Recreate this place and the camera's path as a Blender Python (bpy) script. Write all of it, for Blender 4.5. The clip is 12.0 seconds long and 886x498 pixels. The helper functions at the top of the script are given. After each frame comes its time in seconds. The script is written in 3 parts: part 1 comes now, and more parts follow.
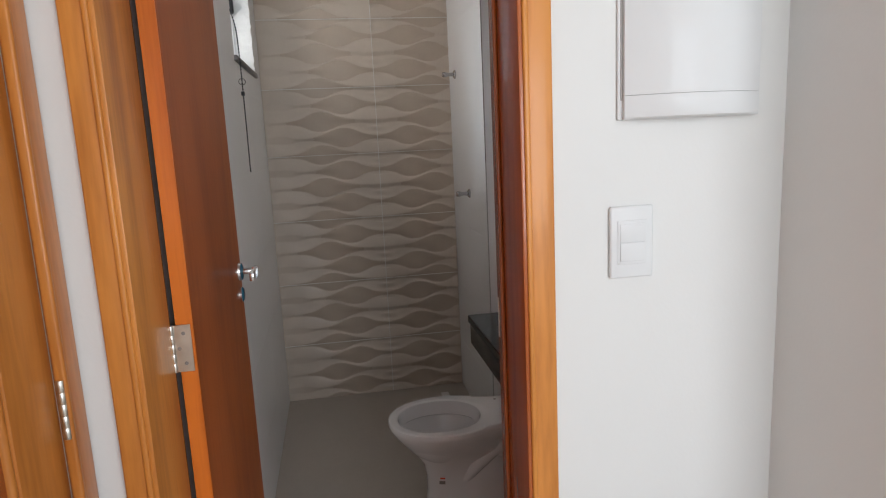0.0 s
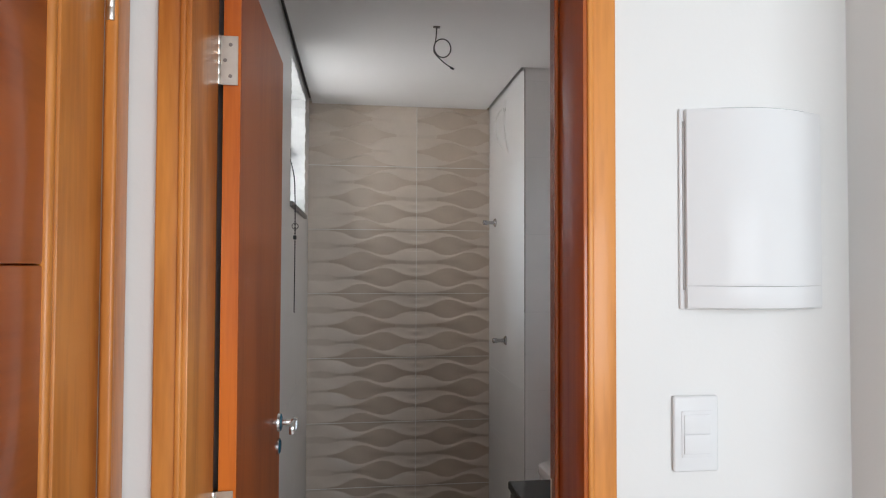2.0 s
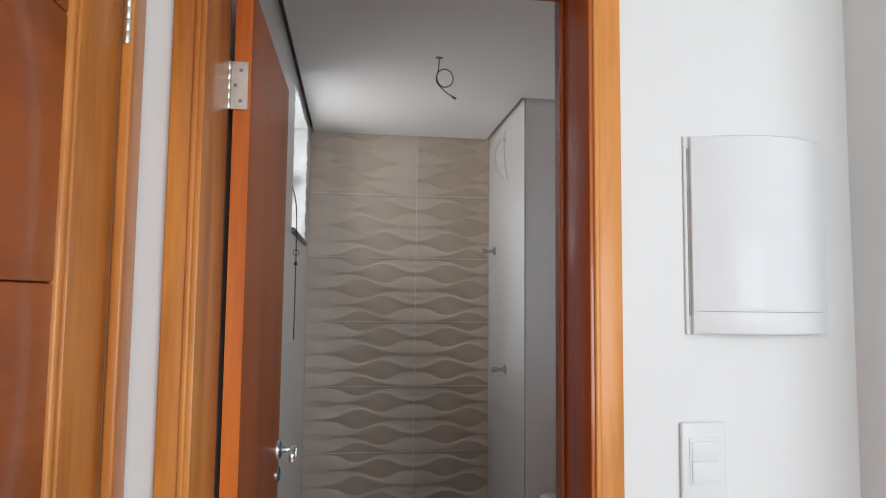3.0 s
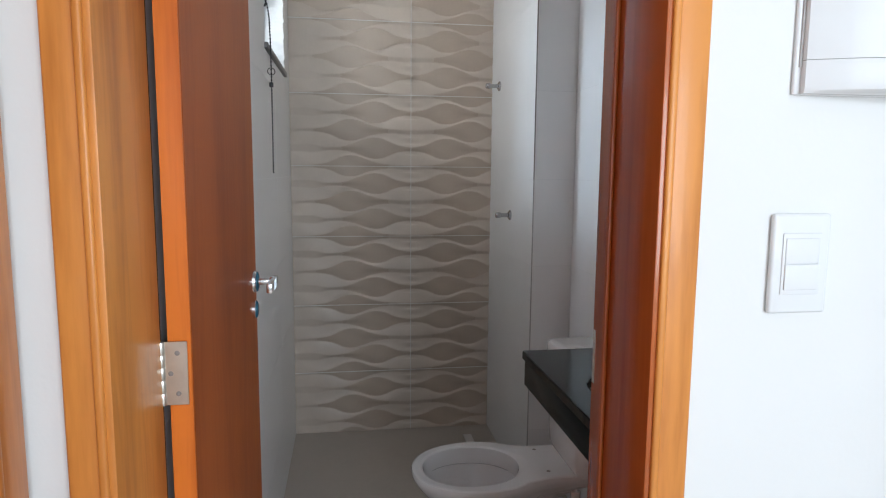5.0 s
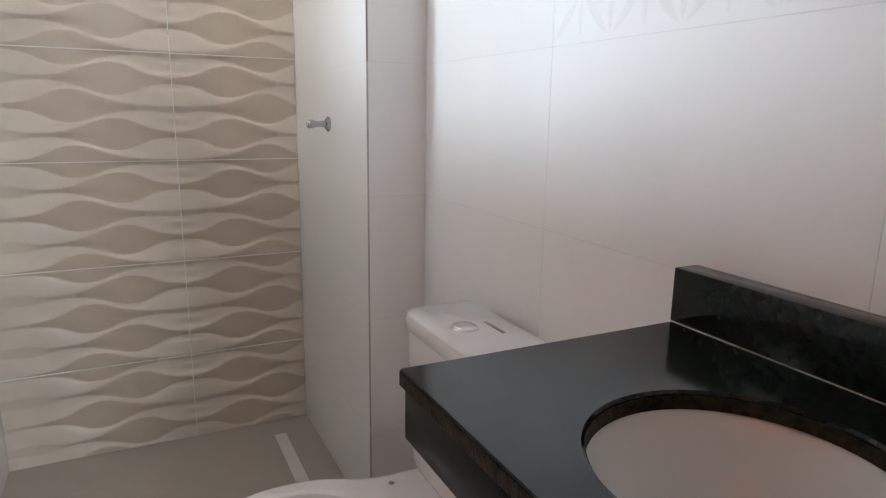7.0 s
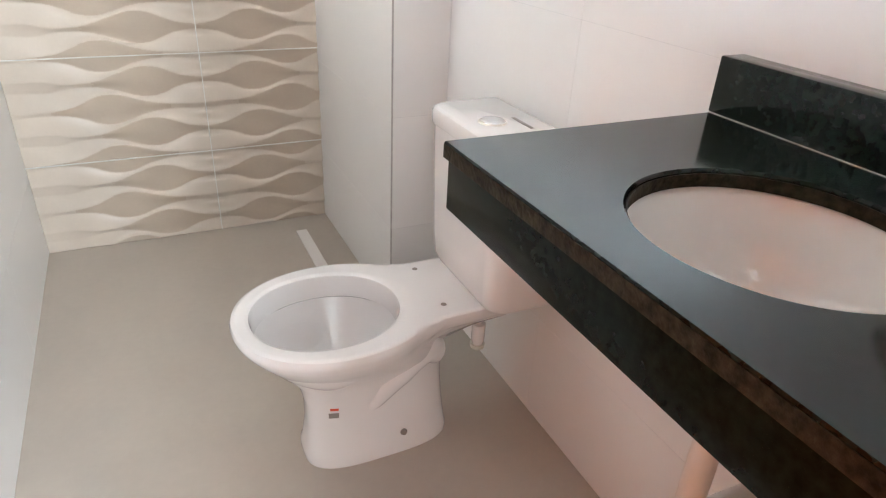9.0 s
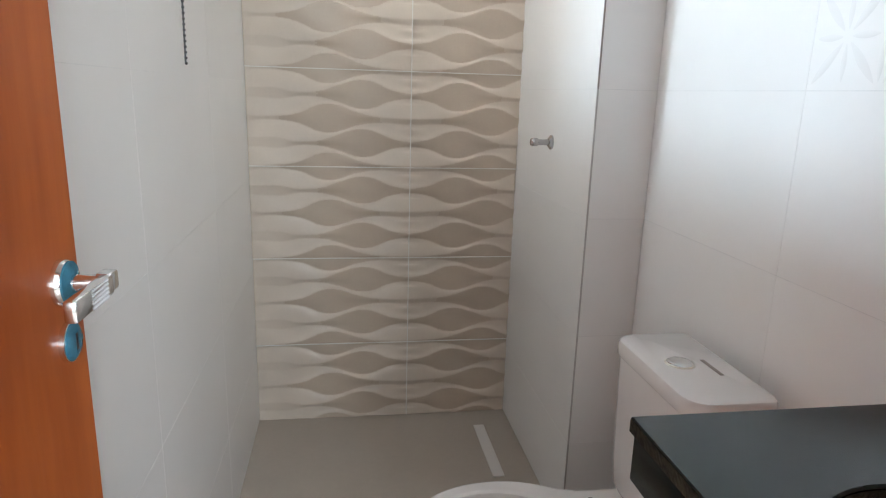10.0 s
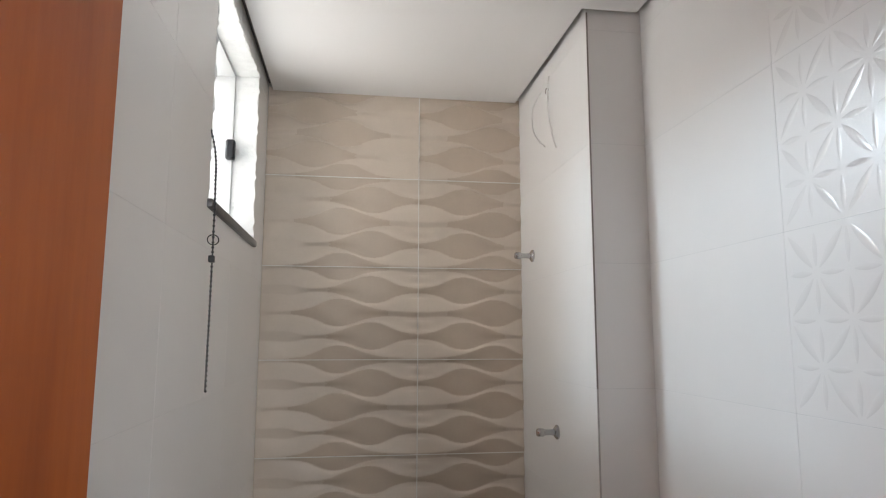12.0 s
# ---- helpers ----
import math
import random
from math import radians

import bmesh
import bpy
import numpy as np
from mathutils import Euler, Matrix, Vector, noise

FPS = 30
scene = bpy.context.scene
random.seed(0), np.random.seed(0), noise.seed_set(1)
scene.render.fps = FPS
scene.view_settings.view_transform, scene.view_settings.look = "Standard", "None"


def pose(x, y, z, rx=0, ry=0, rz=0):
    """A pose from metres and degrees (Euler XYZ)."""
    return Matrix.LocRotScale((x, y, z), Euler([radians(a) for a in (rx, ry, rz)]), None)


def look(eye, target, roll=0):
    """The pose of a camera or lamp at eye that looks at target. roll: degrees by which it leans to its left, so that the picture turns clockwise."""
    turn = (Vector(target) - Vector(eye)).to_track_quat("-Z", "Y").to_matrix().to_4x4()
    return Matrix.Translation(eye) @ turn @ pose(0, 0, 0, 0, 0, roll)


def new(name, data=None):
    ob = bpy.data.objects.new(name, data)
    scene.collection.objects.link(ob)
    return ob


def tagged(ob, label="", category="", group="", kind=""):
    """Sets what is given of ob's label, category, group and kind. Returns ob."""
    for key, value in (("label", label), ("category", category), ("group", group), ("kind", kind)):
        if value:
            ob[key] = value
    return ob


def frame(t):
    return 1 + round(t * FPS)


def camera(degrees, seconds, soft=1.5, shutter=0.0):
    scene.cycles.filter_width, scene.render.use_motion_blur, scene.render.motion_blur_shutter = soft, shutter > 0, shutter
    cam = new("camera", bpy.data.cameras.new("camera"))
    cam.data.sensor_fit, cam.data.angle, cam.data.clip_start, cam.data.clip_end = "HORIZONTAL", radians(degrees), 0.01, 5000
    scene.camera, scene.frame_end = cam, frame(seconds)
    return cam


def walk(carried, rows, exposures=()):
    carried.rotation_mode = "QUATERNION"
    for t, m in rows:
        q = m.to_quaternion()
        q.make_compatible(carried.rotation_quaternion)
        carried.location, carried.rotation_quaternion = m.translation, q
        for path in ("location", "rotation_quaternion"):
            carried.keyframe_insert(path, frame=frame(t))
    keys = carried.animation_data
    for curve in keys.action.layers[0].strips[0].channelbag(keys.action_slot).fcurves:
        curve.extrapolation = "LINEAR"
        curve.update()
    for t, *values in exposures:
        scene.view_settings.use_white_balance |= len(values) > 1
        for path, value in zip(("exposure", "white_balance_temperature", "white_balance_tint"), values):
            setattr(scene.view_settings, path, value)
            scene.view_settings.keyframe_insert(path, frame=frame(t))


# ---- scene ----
cam = camera(69.8, 12.0, soft=1.15)
PATH = [
    (0, (-0.247, -3.376, 1.374), (0.079, -1.433, 1.029), -2.7),
    (0.5, (-0.292, -3.378, 1.377), (-0.084, -1.427, 0.99), -2.0),
    (1, (-0.302, -3.381, 1.384), (-0.117, -1.432, 0.974), -1.3),
    (1.5, (-0.314, -3.366, 1.397), (-0.051, -1.417, 1.036), -0.1),
    (2, (-0.306, -3.365, 1.458), (-0.041, -1.384, 1.512), 0.2),
    (2.5, (-0.314, -3.379, 1.476), (-0.046, -1.403, 1.626), 0.4),
    (3, (-0.324, -3.365, 1.447), (-0.048, -1.39, 1.596), 0.6),
    (3.5, (-0.337, -3.355, 1.412), (-0.047, -1.376, 1.392), 0.6),
    (3.7, (-0.342, -3.349, 1.4), (-0.051, -1.372, 1.324), 0.7),
    (5.3, (-0.276, -2.935, 1.277), (0.016, -0.974, 1.014), 0.3),
    (5.5, (-0.258, -2.822, 1.27), (-0.014, -0.856, 0.999), 0.2),
    (6, (-0.254, -2.58, 1.253), (-0.07, -0.613, 1.015), 0.0),
    (6.5, (-0.181, -2.382, 1.194), (0.218, -0.453, 0.85), 1.0),
    (7, (-0.145, -2.258, 1.149), (0.724, -0.507, 0.724), 0.9),
    (7.2, (-0.124, -2.234, 1.128), (0.922, -0.609, 0.612), 0.4),
    (8.8, (-0.178, -2.26, 1.091), (0.756, -0.777, 0.127), 2.0),
    (9, (-0.197, -2.269, 1.105), (0.587, -0.695, 0.152), 3.0),
    (9.5, (-0.237, -2.295, 1.17), (0.252, -0.503, 0.424), 2.3),
    (10, (-0.232, -2.301, 1.241), (0.071, -0.38, 0.766), 1.7),
    (10.5, (-0.220, -2.332, 1.29), (-0.025, -0.356, 1.038), 0.6),
    (11, (-0.232, -2.335, 1.359), (0.013, -0.35, 1.331), 0.5),
    (11.5, (-0.238, -2.332, 1.377), (0.034, -0.36, 1.577), 0.5),
    (12, (-0.240, -2.347, 1.404), (0.04, -0.381, 1.671), 0.1),
]
EXPOSURES = [
    (0, -0.27, 6430, 11.5), (0.5, -0.1, 6400, 11.5), (1.5, -0.08, 6340, 11), (2.5, -0.2, 6280, 11), (3.7, -0.2, 6220, 10.5), (5.3, 0.18, 5760, 6.5), (5.5, 0.24, 5700, 6), (6.0, 0.95, 6050, 8.5), (6.5, 1.02, 6080, 9.5),
    (7.2, 0.97, 6340, 9.5), (8.8, 2.12, 6200, 6.5), (9.0, 2.12, 6200, 6.5), (9.5, 1.56, 6170, 7), (10.0, 1.03, 6170, 6.5), (10.5, 0.73, 6260, 7), (11.0, 0.48, 6320, 8), (12, 0.28, 6540, 10.5)]
walk(cam, [(t, look(eye, target, roll)) for t, eye, target, roll in PATH], EXPOSURES)

# ---- world and light ----
world = bpy.data.worlds.new("sky")
scene.world = world
world.use_nodes = True
wn = world.node_tree.nodes
sky = wn.new("ShaderNodeTexSky")
sky.sky_type, sky.sun_disc = "NISHITA", False
sky.sun_elevation, sky.sun_rotation = radians(54), radians(149)
world.node_tree.links.new(sky.outputs[0], wn["Background"].inputs[0])
wn["Background"].inputs[1].default_value = 0.12


def area_lamp(name, eye, target, sx, sy, watts, color):
    d = bpy.data.lights.new(name, "AREA")
    d.shape, d.size, d.size_y, d.energy, d.color = "RECTANGLE", sx, sy, watts, color
    ob = new(name, d)
    ob.matrix_world = look(eye, target)
    return ob


sun_data = bpy.data.lights.new("sun", "SUN")
sun_data.energy, sun_data.angle, sun_data.color = 2.5, radians(0.6), (1.0, 0.95, 0.88)
sun = new("sun", sun_data)
sun.matrix_world = look((0, 0, 0), (-0.3, 0.5, -0.8))
# bright low sky beyond the bathroom window, and daylight in the living-room window
area_lamp("bath_sky_light", (-2.5, 1.20, 2.80), (-0.5, 1.20, 2.58), 2.6, 0.40, 124.0, (0.70, 0.87, 1.0))
area_lamp("room_window_light", (0.875, -5.58, 1.55), (0.875, -2.4, 1.55), 1.70, 1.3, 66.0, (0.90, 0.95, 1.0))


# ---- materials ----
def material(name, color, rough=0.5, metal=0.0, var=0.06, scale=6.0, bump=0.0, bscale=40.0, coat=0.0, spread=0.0, fine=0.0, ior=1.5):
    m = bpy.data.materials.new(name)
    m.use_nodes = True
    nt = m.node_tree
    N, L = nt.nodes, nt.links
    b = N["Principled BSDF"]
    b.inputs["Roughness"].default_value = rough
    b.inputs["Metallic"].default_value = metal
    b.inputs["IOR"].default_value = ior
    b.inputs["Coat Weight"].default_value = coat
    b.inputs["Coat Roughness"].default_value = 0.08
    tc = N.new("ShaderNodeTexCoord")
    n1 = N.new("ShaderNodeTexNoise")
    n1.inputs["Scale"].default_value = scale
    n1.inputs["Detail"].default_value = 5
    L.new(tc.outputs["Object"], n1.inputs["Vector"])
    ramp = N.new("ShaderNodeValToRGB")
    ramp.color_ramp.elements[0].position, ramp.color_ramp.elements[1].position = 0.3, 0.7
    ramp.color_ramp.elements[0].color = (*[c * (1 - var) for c in color], 1)
    ramp.color_ramp.elements[1].color = (*[min(1, c * (1 + var)) for c in color], 1)
    L.new(n1.outputs[0], ramp.inputs[0])
    out = ramp.outputs[0]
    if fine:
        n3 = N.new("ShaderNodeTexNoise")
        n3.inputs["Scale"].default_value = scale * 14
        n3.inputs["Detail"].default_value = 3
        L.new(tc.outputs["Object"], n3.inputs["Vector"])
        hs = N.new("ShaderNodeHueSaturation")
        mr = N.new("ShaderNodeMapRange")
        mr.inputs[3].default_value, mr.inputs[4].default_value = 1 - fine, 1 + fine
        L.new(n3.outputs[0], mr.inputs[0])
        L.new(mr.outputs[0], hs.inputs["Value"])
        L.new(out, hs.inputs["Color"])
        out = hs.outputs[0]
    if spread:
        oi = N.new("ShaderNodeObjectInfo")
        hs2 = N.new("ShaderNodeHueSaturation")
        mr2 = N.new("ShaderNodeMapRange")
        mr2.inputs[3].default_value, mr2.inputs[4].default_value = 1 - spread, 1 + spread
        L.new(oi.outputs["Random"], mr2.inputs[0])
        L.new(mr2.outputs[0], hs2.inputs["Value"])
        L.new(out, hs2.inputs["Color"])
        out = hs2.outputs[0]
    L.new(out, b.inputs["Base Color"])
    if bump:
        n2 = N.new("ShaderNodeTexNoise")
        n2.inputs["Scale"].default_value = bscale
        n2.inputs["Detail"].default_value = 4
        L.new(tc.outputs["Object"], n2.inputs["Vector"])
        bp = N.new("ShaderNodeBump")
        bp.inputs["Strength"].default_value = bump
        bp.inputs["Distance"].default_value = 0.004
        L.new(n2.outputs[0], bp.inputs["Height"])
        L.new(bp.outputs[0], b.inputs["Normal"])
    return m


def wood(name, dark, light, rough, coat, grain=9.0, stretch=(1, 1, 0.06), ior=1.45):
    """Varnished wood whose grain runs along the stretched axis."""
    m = bpy.data.materials.new(name)
    m.use_nodes = True
    nt = m.node_tree
    N, L = nt.nodes, nt.links
    b = N["Principled BSDF"]
    b.inputs["Roughness"].default_value = rough
    b.inputs["Coat Weight"].default_value = coat
    b.inputs["Coat Roughness"].default_value = 0.1
    tc, mp = N.new("ShaderNodeTexCoord"), N.new("ShaderNodeMapping")
    mp.inputs["Scale"].default_value = stretch
    L.new(tc.outputs["Object"], mp.inputs[0])
    n1 = N.new("ShaderNodeTexNoise")
    n1.inputs["Scale"].default_value, n1.inputs["Detail"].default_value, n1.inputs["Distortion"].default_value = grain, 6, 1.2
    L.new(mp.outputs[0], n1.inputs["Vector"])
    n2 = N.new("ShaderNodeTexNoise")
    n2.inputs["Scale"].default_value, n2.inputs["Detail"].default_value = grain * 16, 3
    L.new(mp.outputs[0], n2.inputs["Vector"])
    n3 = N.new("ShaderNodeTexNoise")
    n3.inputs["Scale"].default_value = 2.2
    L.new(tc.outputs["Object"], n3.inputs["Vector"])
    mix = N.new("ShaderNodeMath")
    mix.operation = "MULTIPLY_ADD"
    mix.inputs[1].default_value = 0.3
    L.new(n2.outputs[0], mix.inputs[0])
    L.new(n1.outputs[0], mix.inputs[2])
    mix2 = N.new("ShaderNodeMath")
    mix2.operation = "MULTIPLY_ADD"
    mix2.inputs[1].default_value = 0.5
    L.new(n3.outputs[0], mix2.inputs[0])
    L.new(mix.outputs[0], mix2.inputs[2])
    ramp = N.new("ShaderNodeValToRGB")
    ramp.color_ramp.elements[0].position, ramp.color_ramp.elements[1].position = 0.62, 1.0
    b.inputs["IOR"].default_value = ior
    ramp.color_ramp.elements[0].color, ramp.color_ramp.elements[1].color = (*dark, 1), (*light, 1)
    L.new(mix2.outputs[0], ramp.inputs[0])
    L.new(ramp.outputs[0], b.inputs["Base Color"])
    bp = N.new("ShaderNodeBump")
    bp.inputs["Strength"].default_value, bp.inputs["Distance"].default_value = 0.12, 0.002
    L.new(n2.outputs[0], bp.inputs["Height"])
    L.new(bp.outputs[0], b.inputs["Normal"])
    return m


def granite(name, rough=0.12, ior=1.33):
    m = bpy.data.materials.new(name)
    m.use_nodes = True
    nt = m.node_tree
    N, L = nt.nodes, nt.links
    b = N["Principled BSDF"]
    b.inputs["Roughness"].default_value = rough
    b.inputs["IOR"].default_value = ior
    tc = N.new("ShaderNodeTexCoord")
    v = N.new("ShaderNodeTexVoronoi")
    v.inputs["Scale"].default_value = 260
    L.new(tc.outputs["Object"], v.inputs["Vector"])
    n = N.new("ShaderNodeTexNoise")
    n.inputs["Scale"].default_value, n.inputs["Detail"].default_value = 90, 6
    L.new(tc.outputs["Object"], n.inputs["Vector"])
    ramp = N.new("ShaderNodeValToRGB")
    e = ramp.color_ramp.elements
    e[0].position, e[0].color = 0.35, (0.003, 0.006, 0.005, 1)
    e[1].position, e[1].color = 0.75, (0.012, 0.019, 0.015, 1)
    L.new(n.outputs[0], ramp.inputs[0])
    r2 = N.new("ShaderNodeValToRGB")
    r2.color_ramp.elements[0].position, r2.color_ramp.elements[1].position = 0.0, 0.1
    r2.color_ramp.elements[0].color, r2.color_ramp.elements[1].color = (1, 1, 1, 1), (0, 0, 0, 1)
    L.new(v.outputs["Distance"], r2.inputs[0])
    mx = N.new("ShaderNodeMix")
    mx.data_type = "RGBA"
    L.new(r2.outputs[0], mx.inputs[0])
    L.new(ramp.outputs[0], mx.inputs[6])
    mx.inputs[7].default_value = (0.05, 0.043, 0.03, 1)
    L.new(mx.outputs[2], b.inputs["Base Color"])
    return m


M_PAINT = material("wall_paint", (0.80, 0.80, 0.78), 0.55, var=0.02, scale=2.0, bump=0.05, bscale=140)
M_CEIL = material("ceiling_paint", (0.84, 0.82, 0.80), 0.7, var=0.015, scale=1.5, bump=0.05, bscale=90)
M_TILE = material("white_glazed_tile", (0.85, 0.835, 0.82), 0.40, var=0.02, scale=3.0, bump=0.04, bscale=9, spread=0.015, coat=0.5, ior=1.5)
M_TILE.node_tree.nodes["Principled BSDF"].inputs["Coat Roughness"].default_value = 0.2
M_STAR = material("glossy_star_glaze", (0.85, 0.835, 0.82), 0.12, var=0.02, scale=3.0, coat=0.2, ior=1.42)
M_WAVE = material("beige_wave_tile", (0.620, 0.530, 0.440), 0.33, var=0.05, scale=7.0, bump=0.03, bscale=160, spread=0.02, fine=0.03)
# leaf flanks face down: printed darker beige plus relief shade put into the colour
M_WAVE_LEAF_SHADE = material("beige_wave_tile_leaf_print_shade", (0.550, 0.452, 0.358), 0.33, var=0.05, scale=7.0, bump=0.03, bscale=160, spread=0.02, fine=0.03)
M_GROUT_W = material("white_grout", (0.74, 0.73, 0.72), 0.8, var=0.05, scale=30)
M_GROUT = material("pale_grout", (0.74, 0.72, 0.68), 0.85, var=0.06, scale=30)
M_FLOOR = material("floor_porcelain", (0.48, 0.42, 0.36), 0.28, var=0.05, scale=3.5, fine=0.04, bump=0.03, bscale=60)
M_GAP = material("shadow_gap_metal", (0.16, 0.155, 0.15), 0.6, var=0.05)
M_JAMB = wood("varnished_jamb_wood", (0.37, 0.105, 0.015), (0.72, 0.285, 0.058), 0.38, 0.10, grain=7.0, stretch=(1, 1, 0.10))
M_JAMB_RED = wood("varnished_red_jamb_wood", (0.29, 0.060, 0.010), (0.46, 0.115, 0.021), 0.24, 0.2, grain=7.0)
M_LEAF = wood("varnished_leaf_wood", (0.32, 0.066, 0.010), (0.47, 0.115, 0.020), 0.46, 0.06, grain=4.0, stretch=(1, 1, 0.15), ior=1.35)
M_EDGE = wood("leaf_edge_wood", (0.46, 0.088, 0.006), (0.74, 0.19, 0.020), 0.36, 0.2)
M_PANEL = wood("panel_door_wood", (0.24, 0.040, 0.005), (0.43, 0.098, 0.012), 0.34, 0.25, grain=4.0, stretch=(1, 0.12, 1))
M_STILE = wood("stile_wood", (0.35, 0.102, 0.015), (0.66, 0.255, 0.052), 0.36, 0.12, grain=7.0, stretch=(1, 1, 0.10))
M_CHROME = material("chrome", (0.82, 0.83, 0.84), 0.12, metal=1.0, var=0.03)
M_STEEL = material("zinc_plated_steel", (0.72, 0.70, 0.64), 0.35, metal=1.0, var=0.08, scale=40)
M_FILM = material("blue_protective_film", (0.035, 0.16, 0.24), 0.22, var=0.3, scale=60)
M_GRANITE = granite("black_green_granite")
M_HONED = granite("honed_granite", 0.22, 1.16)
M_GEDGE = material("raw_granite_edge", (0.026, 0.023, 0.015), 0.45, var=0.8, scale=110, bump=0.3, bscale=200, fine=0.5, ior=1.2)
M_CERAMIC = material("white_ceramic", (0.82, 0.80, 0.79), 0.1, var=0.01, coat=0.3)
M_BASIN = material("basin_ceramic", (0.86, 0.86, 0.83), 0.07, var=0.01, coat=0.5)
M_PLASTIC = material("white_plastic", (0.80, 0.81, 0.81), 0.13, var=0.01, ior=1.2)
M_BLACK = material("black_plastic", (0.012, 0.012, 0.014), 0.35, var=0.1)
# near-black for the strip that stands in for shade in the door gap
M_GAP_SHADE = material("door_gap_shade_black", (0.006, 0.006, 0.006), 0.85, var=0.1)
# valve chrome, its colour darkened in place of dark reflections
M_CHROME_DARK = material("chrome_dark_reflections", (0.50, 0.50, 0.51), 0.18, metal=1.0, var=0.05, scale=30)
M_CABLE = material("white_cable", (0.75, 0.74, 0.72), 0.5, var=0.03)
M_DARKCABLE = material("dark_cable", (0.09, 0.08, 0.075), 0.5, var=0.1)
M_RED = material("red_sticker", (0.75, 0.10, 0.04), 0.5, var=0.05)
M_INK = material("grey_print", (0.25, 0.22, 0.2), 0.6, var=0.05)
M_SILL = material("dark_granite_sill", (0.11, 0.10, 0.095), 0.35, var=0.3, scale=60)
M_RENDER = material("rough_white_render", (0.80, 0.80, 0.78), 0.8, var=0.04, scale=20, bump=0.6, bscale=60)
M_ALU = material("white_aluminium", (0.78, 0.78, 0.77), 0.35, var=0.01)
M_JOINT = material("grey_grout", (0.45, 0.43, 0.41), 0.8, var=0.15, scale=30)
M_STRIP = material("white_strip_plastic", (0.78, 0.75, 0.72), 0.4, var=0.02)


def glass(name):
    m = bpy.data.materials.new(name)
    m.use_nodes = True
    b = m.node_tree.nodes["Principled BSDF"]
    b.inputs["Transmission Weight"].default_value = 1.0
    b.inputs["Roughness"].default_value = 0.0
    b.inputs["IOR"].default_value = 1.1
    return m


M_GLASS = glass("window_glass")


def glow(name, color, strength):
    m = bpy.data.materials.new(name)
    m.use_nodes = True
    nt = m.node_tree
    nt.nodes.remove(nt.nodes["Principled BSDF"])
    e = nt.nodes.new("ShaderNodeEmission")
    e.inputs[0].default_value, e.inputs[1].default_value = (*color, 1), strength
    nt.links.new(e.outputs[0], nt.nodes["Material Output"].inputs[0])
    return m


M_SKYCARD = glow("overcast_sky", (1.0, 0.98, 0.95), 5.6)


# ---- mesh helpers ----
def mesh_object(name, bm, mat, parent=None, label="", smooth=False):
    bmesh.ops.recalc_face_normals(bm, faces=bm.faces[:])
    me = bpy.data.meshes.new(name)
    bm.to_mesh(me)
    bm.free()
    if smooth:
        me.polygons.foreach_set("use_smooth", [True] * len(me.polygons))
        me.set_sharp_from_angle(angle=radians(38))
    me.materials.append(mat)
    ob = new(name, me)
    if parent is not None:
        ob.parent = parent
    if label:
        ob["label"] = label
    return ob


def part(name, bm, mat, parent, label="", smooth=True):
    return mesh_object(name, bm, mat, parent, label, smooth)


def empty(name, label, category, group=""):
    return tagged(new(name), label, category, group)


def add_box(bm, x0, x1, y0, y1, z0, z1, bevel=0.0, seg=2):
    r = bmesh.ops.create_cube(bm, size=1.0)
    vs = r["verts"]
    for v in vs:
        v.co = Vector((x0 + (v.co.x + 0.5) * (x1 - x0), y0 + (v.co.y + 0.5) * (y1 - y0), z0 + (v.co.z + 0.5) * (z1 - z0)))
    if bevel:
        es = list({e for v in vs for e in v.link_edges})
        bmesh.ops.bevel(bm, geom=es, offset=bevel, segments=seg, affect="EDGES", profile=0.5)
    return bm


def box(x0, x1, y0, y1, z0, z1, bevel=0.0, seg=2):
    return add_box(bmesh.new(), x0, x1, y0, y1, z0, z1, bevel, seg)


def loft(rings, cap_start=True, cap_end=True, bm=None):
    """Skin of rings, each with the same number of points."""
    bm = bm or bmesh.new()
    rows = [[bm.verts.new(p) for p in r] for r in rings]
    n = len(rows[0])
    for a, b in zip(rows, rows[1:]):
        for i in range(n):
            bm.faces.new((a[i], a[(i + 1) % n], b[(i + 1) % n], b[i]))
    if cap_start:
        bm.faces.new(rows[0])
    if cap_end:
        bm.faces.new(rows[-1])
    return bm


def tube(points, radius, n=10, bm=None, radii=None):
    """A round bar along points."""
    pts = [Vector(p) for p in points]
    rings = []
    up = Vector((0.31, 0.17, 0.93)).normalized()
    for i, p in enumerate(pts):
        d = (pts[min(i + 1, len(pts) - 1)] - pts[max(i - 1, 0)]).normalized()
        a = d.cross(up)
        if a.length < 0.05:
            a = d.cross(Vector((1, 0, 0)))
        a.normalize()
        up = a.cross(d).normalized()
        r = radii[i] if radii else radius
        rings.append([p + r * (math.cos(2 * math.pi * k / n) * a + math.sin(2 * math.pi * k / n) * up) for k in range(n)])
    return loft(rings, bm=bm)


def turned(axis_from, axis_to, profile, n=24, bm=None):
    """A turned body: profile rows of (share along the axis, radius)."""
    a, b = Vector(axis_from), Vector(axis_to)
    d = (b - a).normalized()
    u = d.orthogonal().normalized()
    w = d.cross(u)
    rings = [[a + (b - a) * s + r * (math.cos(2 * math.pi * k / n) * u + math.sin(2 * math.pi * k / n) * w) for k in range(n)] for s, r in profile]
    return loft(rings, bm=bm)


